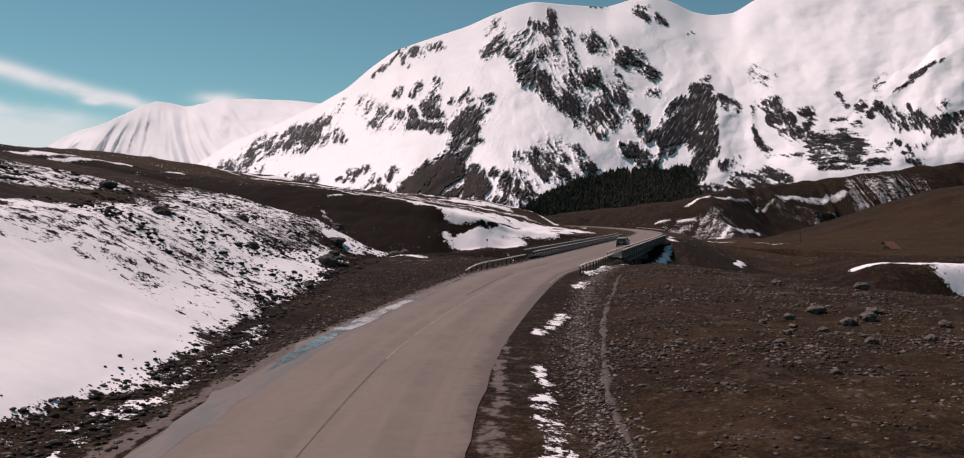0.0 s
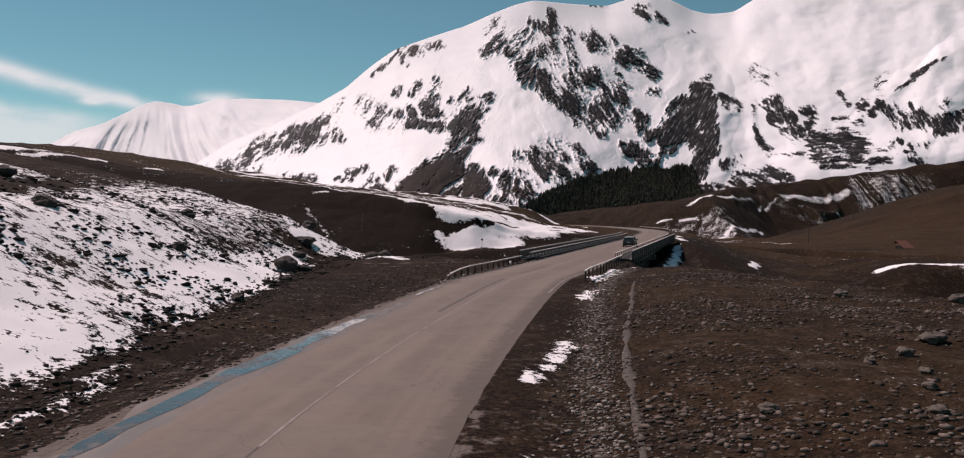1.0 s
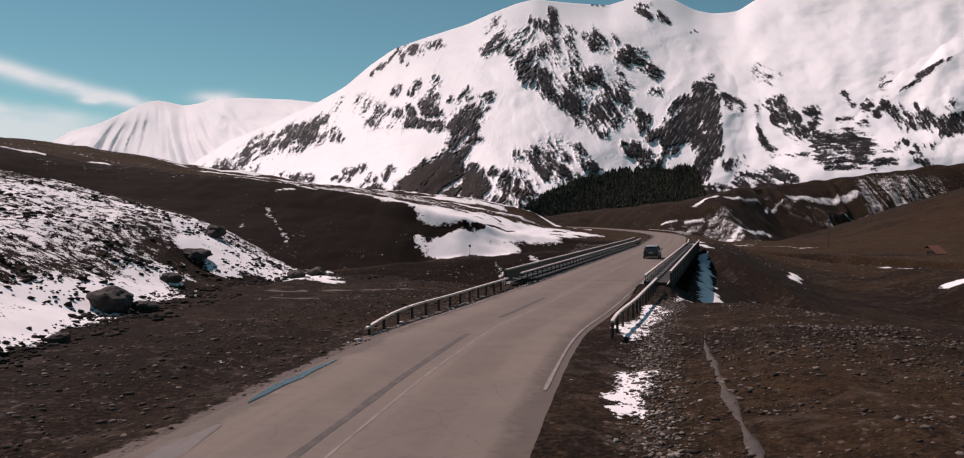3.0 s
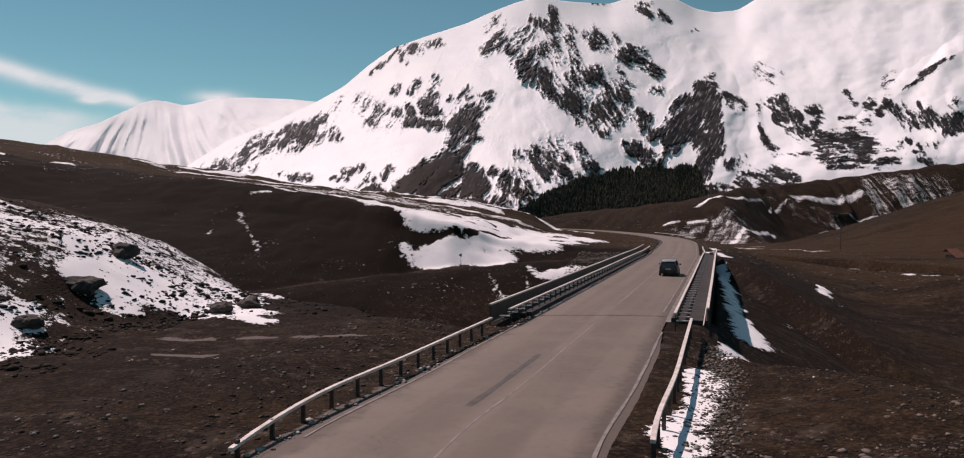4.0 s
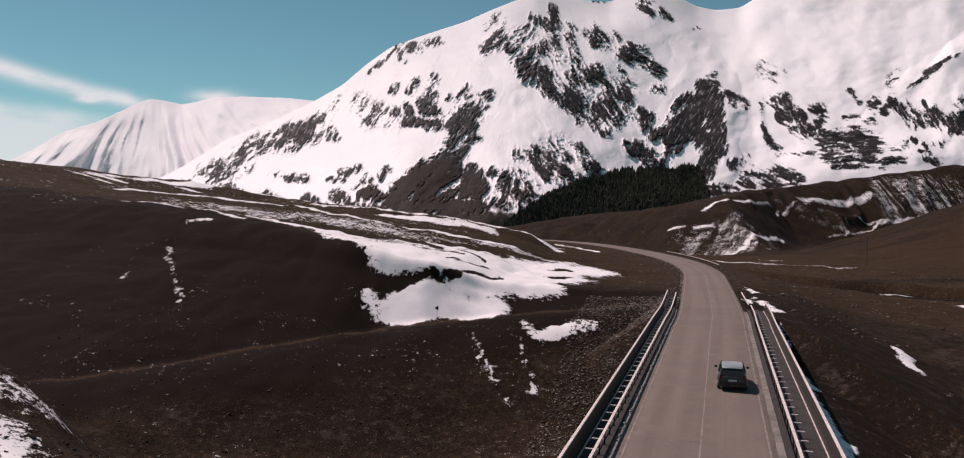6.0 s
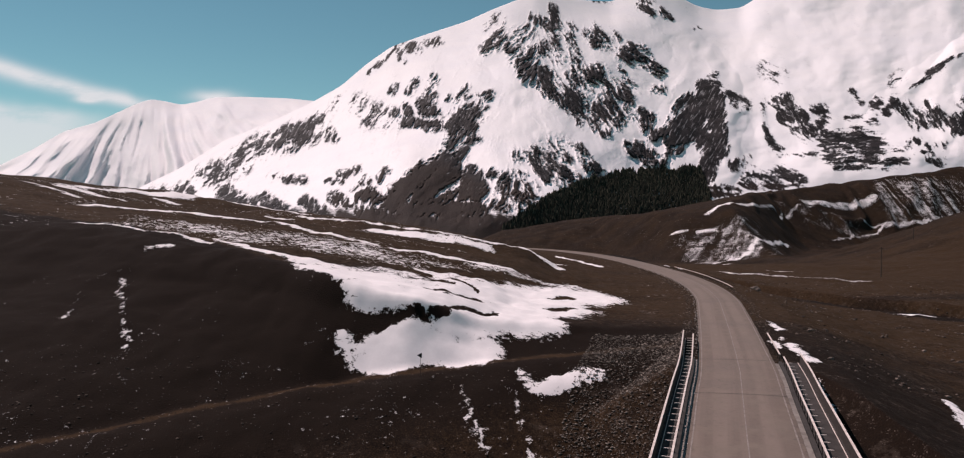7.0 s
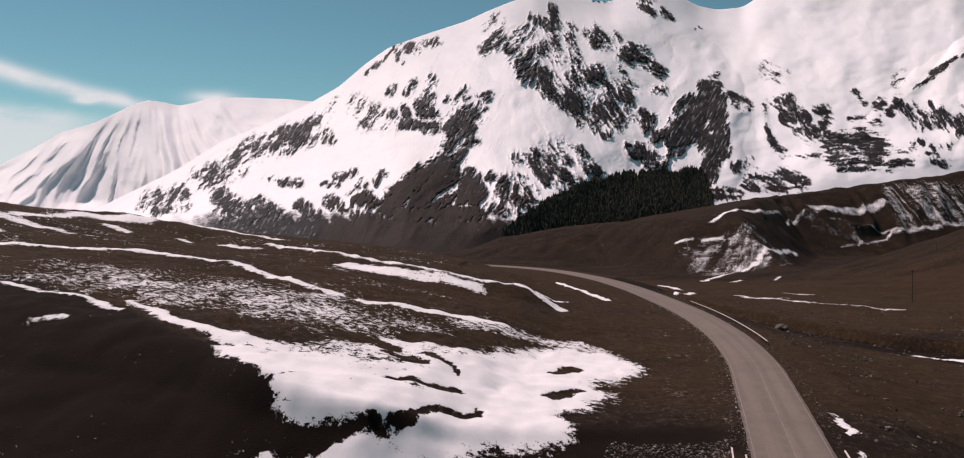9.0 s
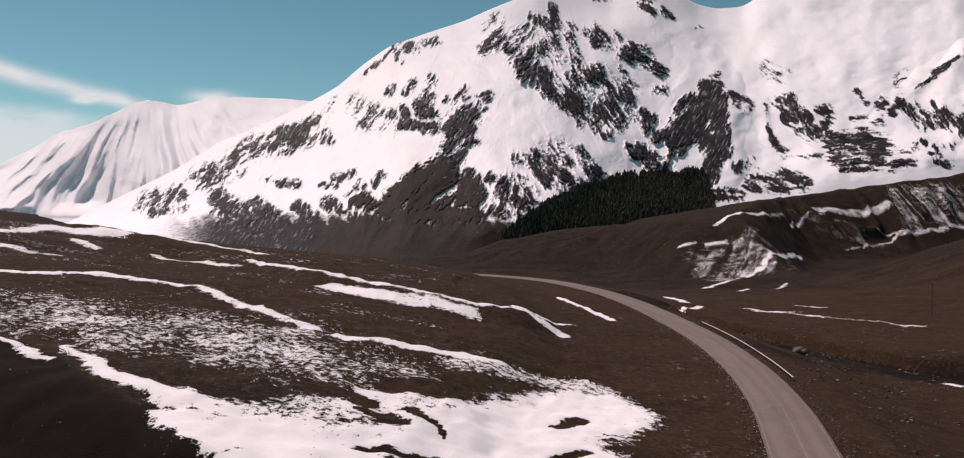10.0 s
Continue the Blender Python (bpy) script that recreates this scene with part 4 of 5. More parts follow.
# ---- road ----
def lane_strip(name, line, left, right, z, material, parent=None, across=2, crown=0.0, kind_uv=True):
    line = np.array(line)[:, :2]
    t = np.gradient(line, axis=0)
    t /= np.hypot(t[:, 0], t[:, 1])[:, None]
    n = np.stack([t[:, 1], -t[:, 0]], 1)
    run = np.concatenate([[0], np.cumsum(np.hypot(*np.diff(line, axis=0).T))])
    s = np.linspace(0, 1, across)
    off = left[:, None] + (right - left)[:, None] * s
    x, y = line[:, :1] + n[:, :1] * off, line[:, 1:] + n[:, 1:] * off
    zz = z + crown * (1 - (off / HALF) ** 2)
    ob = sheet(name, x, y, zz, material)
    ob.parent = parent
    me = ob.data
    uv = me.uv_layers.new(name="UVMap")
    idx = np.empty(len(me.loops), np.int32)
    me.loops.foreach_get("vertex_index", idx)
    flat = np.stack([off.ravel(), np.repeat(run, across)], 1)[idx]
    uv.data.foreach_set("uv", flat.astype(np.float32).ravel())
    return ob


ragged_l = -half_width(ROAD[:, 1]) - 0.1 + 0.11 * fbm(np.arange(len(ROAD)) / 3.0, np.zeros(len(ROAD)), 3, 80)
ragged_r = half_width(ROAD[:, 1]) + 0.1 + 0.11 * fbm(np.arange(len(ROAD)) / 3.0, np.ones(len(ROAD)) * 5, 3, 81)
road = lane_strip("road", ROAD, ragged_l, ragged_r, 0.0, M_ASPHALT, across=15, crown=0.05)
for v in road.data.vertices:
    if v.index % 15 in (0, 14):
        v.co.z -= 0.03                                        # the broken edge sinks into the verge
tagged(road, "worn pale grey asphalt road with faded lines", "road", kind="structure")


# ---- lines, joints and puddles on the road ----
RUN_T = np.gradient(ROAD, axis=0)
RUN_T /= np.hypot(RUN_T[:, 0], RUN_T[:, 1])[:, None]


def at_road(y, d=0.0, z=0.0):
    """A place beside the road: the run's point at y, d to the right."""
    k = int(np.argmin(np.abs(ROAD[:430, 1] - y)))
    p, t = ROAD[k], RUN_T[k]
    return Vector((p[0] + t[1] * d, p[1] - t[0] * d, z))


def heading(y):
    k = int(np.argmin(np.abs(ROAD[:430, 1] - y)))
    return math.atan2(-RUN_T[k, 0], RUN_T[k, 1])


def stretch(y0, y1, d=0.0, z=0.0, every=2):
    keep = [k for k in range(0, 430) if y0 <= ROAD[k, 1] <= y1][::every]
    return [(ROAD[k, 0] + RUN_T[k, 1] * d, ROAD[k, 1] - RUN_T[k, 0] * d, z) for k in keep]


def paint_line(y0, y1, d, width, material, name="road_marking", label="faded white road line", seed=0):
    line = np.array(stretch(y0, y1, 0, 0, 1))
    k = np.arange(len(line))
    w = width * (0.75 + 0.6 * fbm(k / 2.3, k * 0.0 + seed, 3, 90))
    c = d + 0.05 * fbm(k / 9.0, k * 0.0 + 3 + seed, 2, 91)
    ob = lane_strip(name, line, c - w / 2, c + w / 2, 0.006, material, across=2, crown=0.05)
    return tagged(ob, label, "road marking", kind="structure")


paint_line(26, 89, 0.1, 0.09, M_PAINT, seed=1)
paint_line(96, 400, 0.15, 0.10, M_PAINT, seed=2)
paint_line(56, 87, 3.78, 0.14, M_PAINT, seed=3)
paint_line(66, 87, -3.8, 0.12, M_PAINT, seed=8)
paint_line(93, 330, 3.28, 0.13, M_PAINT, seed=9)
paint_line(93, 330, -3.30, 0.13, M_PAINT, seed=4)
paint_line(46, 66, -0.55, 0.30, M_TAR, "tar_seam", "dark tar seam along the asphalt", 5)
paint_line(70, 79, -0.65, 0.34, M_TAR, "tar_seam", "dark tar seam along the asphalt", 6)
paint_line(6, 27, 0.1, 0.07, M_TAR, "tar_seam", "dark tar seam along the asphalt", 7)


def joint(y, skew):
    a, b = at_road(y + skew, -HALF), at_road(y - skew, HALF)
    bm = bmesh.new()
    n = 24
    for k in range(n):
        p, q = a.lerp(b, k / n), a.lerp(b, (k + 1) / n)
        w, v = 0.05 + 0.03 * random.random(), 0.05 + 0.03 * random.random()
        zz = 0.062 - 0.05 * (2 * k / n - 1) ** 2
        zq = 0.062 - 0.05 * (2 * (k + 1) / n - 1) ** 2
        bm.faces.new([bm.verts.new(c) for c in ((p.x, p.y - w, zz), (q.x, q.y - v, zq), (q.x, q.y + v, zq), (p.x, p.y + w, zz))])
    bmesh.ops.remove_doubles(bm, verts=bm.verts, dist=0.001)
    ob = part("expansion_joint", bm, M_TAR, None)
    return tagged(ob, "dark expansion joint across the bridge deck", "joint", kind="structure")


joint(91.2, -0.6)
joint(159.4, -0.6)
joint(144.5, -0.5)


def water_material():
    n = Nodes("shallow_water")
    f = n.noise(1.2, 4)
    return n.finish(n.mix(f, (0.02, 0.019, 0.018), (0.07, 0.058, 0.05)), n.math("MULTIPLY_ADD", n.ramp(n.noise(0.7, 5, 0.65), 0.45, 0.65), 0.45, 0.08), n.bump(n.noise(2, 2), 0.22, 0.03), spec=0.6)


M_WATER = water_material()


def blot(name, label, category, y0, y1, d0, d1, material, seed, z=0.02):
    """An irregular flat patch along the road's edge, between two offsets."""
    line = np.array(stretch(y0, y1, 0, 0, 1))
    k = np.arange(len(line))
    s = np.sin(np.linspace(0.02, math.pi - 0.02, len(line))) ** 0.6
    mid, half = (d0 + d1) / 2 + 0.2 * fbm(k / 5.0, k * 0.0 + seed, 3, 95), (d1 - d0) / 2 * s * (0.8 + 0.9 * fbm(k / 3.0, k * 0.0 + seed + 9, 3, 96))
    ob = lane_strip(name, line, mid - half, mid + half, z, material, across=6, crown=0.0)
    return tagged(ob, label, category, kind="structure")


def wet_material():
    n = Nodes("wet_asphalt")
    f = n.noise(0.9, 5, 0.65, (1, 0.35, 1))
    return n.finish(n.mix(f, (0.075, 0.062, 0.054), (0.13, 0.107, 0.092)), n.math("MULTIPLY_ADD", n.ramp(f, 0.4, 0.62), 0.3, 0.48), n.bump(n.noise(40, 2), 0.15, 0.01), spec=0.45)


M_WET = wet_material()
blot("wet_asphalt", "dark damp asphalt around the puddle", "damp patch", 13, 52, -4.1, -2.3, M_WET, 2, 0.022)
blot("puddle", "long shallow meltwater puddle on the asphalt edge", "puddle", 24, 46, -3.95, -2.9, M_WATER, 4, 0.03)
blot("puddle", "shallow meltwater puddle on the asphalt edge", "puddle", 53, 60, -3.9, -3.4, M_WATER, 7)


M_EDGE = plain_material("crumbling_edge", (0.068, 0.056, 0.047), 0.9, 0, (0.045, 0.036, 0.03), 3.0, 0.6)


def ditch_edge():
    """A pale crumbling edge strip beyond the stony ditch."""
    line = np.array(stretch(13, 69, 0, 0, 1))[:, :2]
    t = np.gradient(line, axis=0)
    t /= np.hypot(t[:, 0], t[:, 1])[:, None]
    k = np.arange(len(line))
    mid = np.interp(line[:, 1], [13, 22, 29, 44, 52, 69], [7.2, 7.4, 7.9, 8.25, 8.7, 8.8]) + 0.1 * fbm(k / 9.0, k * 0.0, 3, 97)
    half = 0.15 * np.clip(1 + 1.6 * fbm(k / 2.5, k * 0.0 + 4, 3, 98), 0.15, 2) * np.clip(np.minimum(k, k[-1] - k) / 6, 0.05, 1)
    off = mid[:, None] + half[:, None] * np.array([-1, -0.8, 0, 0.8, 1])
    x, y = line[:, :1] + t[:, 1:] * off, line[:, 1:] - t[:, :1] * off
    z = np.array([[ground_height(x[i, j], y[i, j]) for j in range(5)] for i in range(len(x))]) + np.array([-0.1, 0.0, 0.02, 0.0, -0.1])
    ob = sheet("ditch_edge", x, y, z, M_EDGE)
    return tagged(ob, "pale crumbling concrete edge beside the stony ditch", "kerb", kind="structure")


ditch_edge()


# ---- bridge ----
def bridge():
    top = empty("bridge", at_road(124, 0, -0.5), "concrete road bridge with narrow walkways over a gorge", "bridge")
    inv = Matrix.Translation(-top.location)

    def put(name, bm, material, label=""):
        bmesh.ops.transform(bm, matrix=inv, verts=bm.verts)
        return part(name, bm, material, top, label)

    line = stretch(89.6, 159.2, 0, 0, 2)
    put("deck", sweep(bmesh.new(), line, [(-4.35, -0.04), (-3.6, -0.03), (3.6, -0.03), (4.35, -0.04), (4.35, -0.6), (-4.35, -0.6)]), M_CONCRETE)
    for side in (-1, 1):
        a, b = (4.36, 5.95) if side > 0 else (-5.65, -4.36)
        put("walkway", sweep(bmesh.new(), line, [(a, 0.12), (b, 0.12), (b, -0.35), (a, -0.35)]), M_DARK, "dark tarred walkway beside the carriageway")
        put("kerb", sweep(bmesh.new(), line, [(side * 4.12 - 0.14, 0.20), (side * 4.12 + 0.14, 0.20), (side * 4.12 + 0.15, -0.05), (side * 4.12 - 0.15, -0.05)]), M_DARK, "low dark concrete kerb")
    for d in (-3.4, -1.1, 1.1, 3.4):
        put("girder", sweep(bmesh.new(), line, [(d - 0.25, -0.6), (d + 0.25, -0.6), (d + 0.2, -1.9), (d - 0.2, -1.9)]), M_CONCRETE)
    for y in (113, 136):
        c = at_road(y)
        bm = box(bmesh.new(), (8.6, 1.2, 0.9), Matrix.Translation((c.x, c.y, -2.3)) @ Matrix.Rotation(heading(y), 4, "Z"), 0.05)
        put("pier_cap", bm, M_CONCRETE)
        for d in (-2.6, 2.6):
            p = at_road(y, d)
            bm = bmesh.new()
            bmesh.ops.create_cone(bm, cap_ends=True, segments=20, radius1=0.65, radius2=0.6, depth=12, matrix=Matrix.Translation((p.x, p.y, -8.7)))
            put("pier", bm, M_CONCRETE)
    for y in (89.9, 158.9):
        c = at_road(y)
        bm = box(bmesh.new(), (8.9, 0.8, 5), Matrix.Translation((c.x, c.y, -3.1)) @ Matrix.Rotation(heading(y), 4, "Z"), 0.04)
        put("abutment", bm, M_CONCRETE)
    return top


bridge()


def railing(y0, y1, d, height, gap, name, label, category, group, droop=0.0, panel=False, arms=0):
    """A rail on posts along the road; with a solid panel, or with short arms behind it."""
    line = np.array(stretch(y0, y1, d, 0, 1))
    n = len(line)
    zz = np.full(n, height)
    if droop:
        k = np.clip(np.arange(n) / 6.0, 0, 1)
        zz = zz - droop * (1 - k) ** 2
    base = Vector((*line[n // 2][:2], 0))
    top = empty(name, base, label, category, group)
    local = line - np.array(base)
    local[:, 2] = zz
    rail = part("rail", sweep(bmesh.new(), local, [(-0.065, 0.03), (0.065, 0.03), (0.075, 0), (0.06, -0.06), (-0.06, -0.06), (-0.075, 0)]), M_STEEL, top, "pale weathered steel rail")
    if panel:
        low = local.copy()
        low[:, 2] = 0.1
        part("panel", sweep(bmesh.new(), low, [(-0.03, 0.06), (0.03, 0.06), (0.03, height - 0.18), (-0.03, height - 0.18)]), M_POST, top, "dark steel parapet sheet")
        edge = low.copy()
        edge[:, 2] = 0.14
        inward = -0.22 if d > 0 else 0.22
        part("edge_strip", sweep(bmesh.new(), edge, [(inward - 0.025, 0.03), (inward + 0.025, 0.03), (inward + 0.025, -0.02), (inward - 0.025, -0.02)]), M_STEEL, top, "thin pale edge strip")
    run = np.concatenate([[0], np.cumsum(np.hypot(*np.diff(line[:, :2], axis=0).T))])
    bm = bmesh.new()
    box(bm, (0.11 if gap < 1.7 and not arms else 0.06, 0.11 if gap < 1.7 and not arms else 0.06, height + 0.25), Matrix.Translation((0, 0, -0.125 + 0.0)), 0.015)
    post_mesh = bpy.data.meshes.new("post")
    bm.to_mesh(post_mesh)
    bm.free()
    post_mesh.materials.append(M_POST)
    arm_mesh = None
    if arms:
        bm = box(bmesh.new(), (0.62, 0.09, 0.05), Matrix.Identity(4), 0.008)
        arm_mesh = bpy.data.meshes.new("arm")
        bm.to_mesh(arm_mesh)
        bm.free()
        arm_mesh.materials.append(M_STEEL)
    s = 0.3
    while s < run[-1]:
        x, y, z = (np.interp(s, run, local[:, k]) for k in range(3))
        o = new("post", post_mesh)
        o.parent = top
        h = heading(y + base.y)
        out_by = (0.09 if d > 0 else -0.09) if panel else 0.0
        o.location = (x + out_by * math.cos(h), y + out_by * math.sin(h), z / 2 - 0.05 - (0.12 if panel else 0))
        o.rotation_euler = (0, 0, h)
        if arms:
            o = new("arm", arm_mesh)
            o.parent = top
            h = heading(y + base.y)
            o.location = (x + arms * 0.36 * math.cos(h), y + arms * 0.36 * math.sin(h), z - 0.42)
            o.rotation_euler = (0, 0, h)
        s += gap
    return top


G1, G2 = "guard rails before the bridge", "parapets of the bridge"
railing(63.8, 84.6, -4.6, 0.62, 1.62, "guard_rail", "pale rail on dark posts beside the road", "guard rail", G1, droop=0.35)
railing(66.0, 86.4, 5.2, 0.74, 1.62, "guard_rail", "pale rail on dark posts beside the road", "guard rail", G1, droop=0.1)
railing(85.8, 171.2, -5.3, 1.06, 2.4, "bridge_parapet", "dark steel parapet with pale handrail", "parapet", G2, panel=True)
railing(87.8, 159.4, 5.95, 1.06, 2.4, "bridge_parapet", "dark steel parapet with pale handrail", "parapet", G2, panel=True)
railing(86.0, 170.0, -4.2, 0.85, 1.62, "guard_rail", "pale inner rail with short cross arms", "guard rail", "inner rails of the bridge", arms=-1)
railing(87.2, 158.0, 4.35, 0.85, 1.62, "guard_rail", "pale inner rail with short cross arms", "guard rail", "inner rails of the bridge", arms=1)
railing(159.4, 173.5, 4.2, 0.7, 1.9, "guard_rail", "pale rail bending away after the bridge", "guard rail", "rails after the bridge")
railing(229.0, 285.0, 4.9, 0.55, 2.2, "guard_rail", "low pale rail on the outside of the bend", "guard rail", "rails after the bridge")


# ---- car ----
M_CAR = plain_material("dark_green_paint", (0.030, 0.036, 0.036), 0.3, 0.2, (0.022, 0.026, 0.026), 2, 0.0, 0.6)
M_ROOF = plain_material("pale_roof_paint", (0.30, 0.34, 0.34), 0.3, 0.3, (0.24, 0.27, 0.27), 2, 0.0, 0.6)
M_TYRE = plain_material("tyre_rubber", (0.02, 0.019, 0.018), 0.85, 0, (0.03, 0.028, 0.026), 9)
M_RED = plain_material("red_lamp_plastic", (0.14, 0.012, 0.010), 0.25, 0, (0.10, 0.01, 0.008), 9, 0.0)
M_PLATE = plain_material("plate_enamel", (0.55, 0.55, 0.54), 0.4, 0, (0.4, 0.4, 0.39), 9, 0.0)


def glass_material():
    n = Nodes("tinted_glass")
    return n.finish((0.012, 0.014, 0.015), 0.06, None, 0.0, 0.6)


M_GLASS = glass_material()


def loft(bm, rings):
    made = [[bm.verts.new(p) for p in r] for r in rings]
    n = len(made[0])
    for r, s in zip(made, made[1:]):
        for k in range(n):
            bm.faces.new((r[k], r[(k + 1) % n], s[(k + 1) % n], s[k]))
    bm.faces.new(made[0][::-1])
    bm.faces.new(made[-1])
    bmesh.ops.recalc_face_normals(bm, faces=bm.faces)
    return bm


def car(place, turn):
    top = empty("car", place, "dark green hatchback car driving on the road", "car")
    top.rotation_euler = (0, 0, turn)

    def hull(y, w, low, belt):
        return [(-w * 0.9, y, low), (-w, y, low + 0.16), (-w, y, 0.62), (-w * 0.97, y, belt - 0.04), (-w * 0.86, y, belt),
                (w * 0.86, y, belt), (w * 0.97, y, belt - 0.04), (w, y, 0.62), (w, y, low + 0.16), (w * 0.9, y, low)]

    rows = [(-2.12, 0.70, 0.36, 0.80), (-2.06, 0.82, 0.28, 0.93), (-1.75, 0.87, 0.24, 0.98), (-0.6, 0.89, 0.22, 0.98), (0.75, 0.89, 0.22, 0.96),
            (1.15, 0.88, 0.22, 0.93), (1.75, 0.85, 0.24, 0.84), (2.05, 0.78, 0.28, 0.72), (2.14, 0.66, 0.36, 0.62)]
    part("body", loft(bmesh.new(), [hull(*r) for r in rows]), M_CAR, top, "dark green painted body shell")

    def cabin(y, w0, w1, z):
        return [(-w0, y, 0.95), (-w1, y, z), (w1, y, z), (w0, y, 0.95)]

    part("windows", loft(bmesh.new(), [cabin(-2.0, 0.72, 0.70, 0.99), cabin(-1.55, 0.78, 0.62, 1.40), cabin(-0.2, 0.80, 0.64, 1.46), cabin(0.35, 0.80, 0.62, 1.40), cabin(1.15, 0.78, 0.70, 0.98)]), M_GLASS, top, "dark tinted windows")

    def roof_ring(y, w, z):
        return [(-w, y, z - 0.045), (-w * 0.94, y, z), (0, y, z + 0.025), (w * 0.94, y, z), (w, y, z - 0.045)]

    part("roof", loft(bmesh.new(), [roof_ring(-1.68, 0.58, 1.40), roof_ring(-1.4, 0.655, 1.465), roof_ring(-0.2, 0.67, 1.50), roof_ring(0.42, 0.62, 1.43)]), M_ROOF, top, "pale shiny roof panel")
    for side in (-1, 1):
        for ends in (((0.80, -0.62, 0.95), (0.655, -0.55, 1.45)), ((0.74, -1.95, 0.97), (0.63, -1.52, 1.42)), ((0.79, 1.13, 0.96), (0.645, 0.40, 1.42))):
            a, b = (Vector((side * p[0], p[1], p[2])) for p in ends)
            bm = box(bmesh.new(), (0.07, 0.10, (b - a).length), Matrix.Translation((a + b) / 2) @ (b - a).to_track_quat("Z", "Y").to_matrix().to_4x4(), 0.01)
            part("pillar", bm, M_CAR, top)
        bm = box(bmesh.new(), (0.20, 0.10, 0.14), Matrix.Translation((side * 1.0, 0.72, 1.02)), 0.03)
        part("mirror", bm, M_CAR, top, "dark wing mirror")
        bm = box(bmesh.new(), (0.20, 0.06, 0.30), Matrix.Translation((side * 0.68, -2.08, 0.80)), 0.02)
        part("tail_light", bm, M_RED, top, "red tail light")
        bm = box(bmesh.new(), (0.26, 0.08, 0.13), Matrix.Translation((side * 0.56, 2.07, 0.66)), 0.02)
        part("headlight", bm, M_PLATE, top, "clear headlight")
        for y in (-1.28, 1.28):
            bm = bmesh.new()
            bmesh.ops.create_cone(bm, cap_ends=True, segments=28, radius1=0.31, radius2=0.31, depth=0.21, matrix=Matrix.Translation((side * 0.80, y, 0.31)) @ Matrix.Rotation(math.pi / 2, 4, "Y"))
            bmesh.ops.bevel(bm, geom=[e for e in bm.edges if abs(e.verts[0].co.x - e.verts[1].co.x) < 1e-5], offset=0.03, segments=2, affect="EDGES")
            tyre = part("wheel", bm, M_TYRE, top, "black rubber tyre")
            bm = bmesh.new()
            bmesh.ops.create_cone(bm, cap_ends=True, segments=20, radius1=0.20, radius2=0.17, depth=0.03, matrix=Matrix.Translation((side * 0.912, y, 0.31)) @ Matrix.Rotation(side * math.pi / 2, 4, "Y"))
            part("rim", bm, M_STEEL, tyre, "grey wheel rim")
    part("rear_bumper", box(bmesh.new(), (1.62, 0.16, 0.24), Matrix.Translation((0, -2.10, 0.45)), 0.05), M_POST, top, "black plastic bumper")
    part("front_bumper", box(bmesh.new(), (1.50, 0.16, 0.24), Matrix.Translation((0, 2.12, 0.45)), 0.05), M_POST, top, "black plastic bumper")
    part("number_plate", box(bmesh.new(), (0.50, 0.02, 0.11), Matrix.Translation((0, -2.135, 0.70)), 0.004), M_PLATE, top, "pale plain plate")
    for o in top.children_recursive:
        if o.name.split(".")[0] in ("body", "roof"):
            o.data.polygons.foreach_set("use_smooth", [True] * len(o.data.polygons))
            o.modifiers.new("edges", "BEVEL").width = 0.02
    return top


car(at_road(121.5, 1.75, 0.045), heading(121.5))


# ---- boulders and rubble ----
def boulder_mesh(bm, place, size, seed, squash=0.6, detail=3):
    r = bmesh.ops.create_icosphere(bm, subdivisions=detail, radius=1.0)
    turn = Matrix.Rotation(seed * 2.4, 3, "Z")
    for v in r["verts"]:
        p = v.co.copy()
        k = 1 + 0.38 * noise.noise(p * 1.1 + Vector((seed * 7.1, 0, 0))) + 0.22 * noise.noise(p * 2.7 + Vector((0, seed * 3.3, 0))) + 0.10 * noise.noise(p * 6.5 + Vector((seed, 0, 2)))
        v.co = Vector(place) + turn @ Vector((p.x * k * size, p.y * k * size * 0.8, p.z * k * size * squash))
    return bm


def boulder(x, y, size, seed, material, label, name="boulder"):
    bm = boulder_mesh(bmesh.new(), (0, 0, size * 0.3), size, seed)
    ob = part(name, bm, material, None)
    ob.location = (x, y, ground_height(x, y))
    return tagged(ob, label, "boulder", "boulders beside the road")


for k, (x, y, size) in enumerate([(-21, 49, 0.6), (-11.6, 50, 0.42), (-14.6, 71.4, 1.15), (-13.4, 72.3, 0.6), (-17, 88.5, 0.9), (-10.6, 91.5, 0.75), (-18.5, 96, 1.0), (-24, 75, 0.7), (-17.5, 57, 0.5),
                                  (-30, 60, 0.7), (-27, 38, 0.5), (-12.4, 63, 0.4), (-16.2, 82, 0.6), (-9.5, 93.5, 0.7)]):
    boulder(x, y, size, k, M_ROCK, "dark weathered boulder on the snowy slope")
for k, (x, y, size) in enumerate([(80, 281, 1.7), (17.2, 28.2, 0.28), (14.6, 27.6, 0.24), (7.5, 27.5, 0.22), (12.6, 33, 0.2), (20, 50, 0.4), (24, 46.6, 0.5), (10.6, 22, 0.17), (11.0, 27.1, 0.2), (12.3, 29.6, 0.2), (12.6, 45.1, 0.22), (14.0, 30.2, 0.24), (15.9, 32.0, 0.36), (17.6, 33.5, 0.42), (14.2, 34.0, 0.3), (16.6, 36.5, 0.42), (18.9, 35.5, 0.36), (13.3, 31.4, 0.2), (19.5, 31.0, 0.3)]):
    boulder(x, y, size, k + 40, M_PALE_ROCK, "weathered grey-brown boulder lying on brown ground")


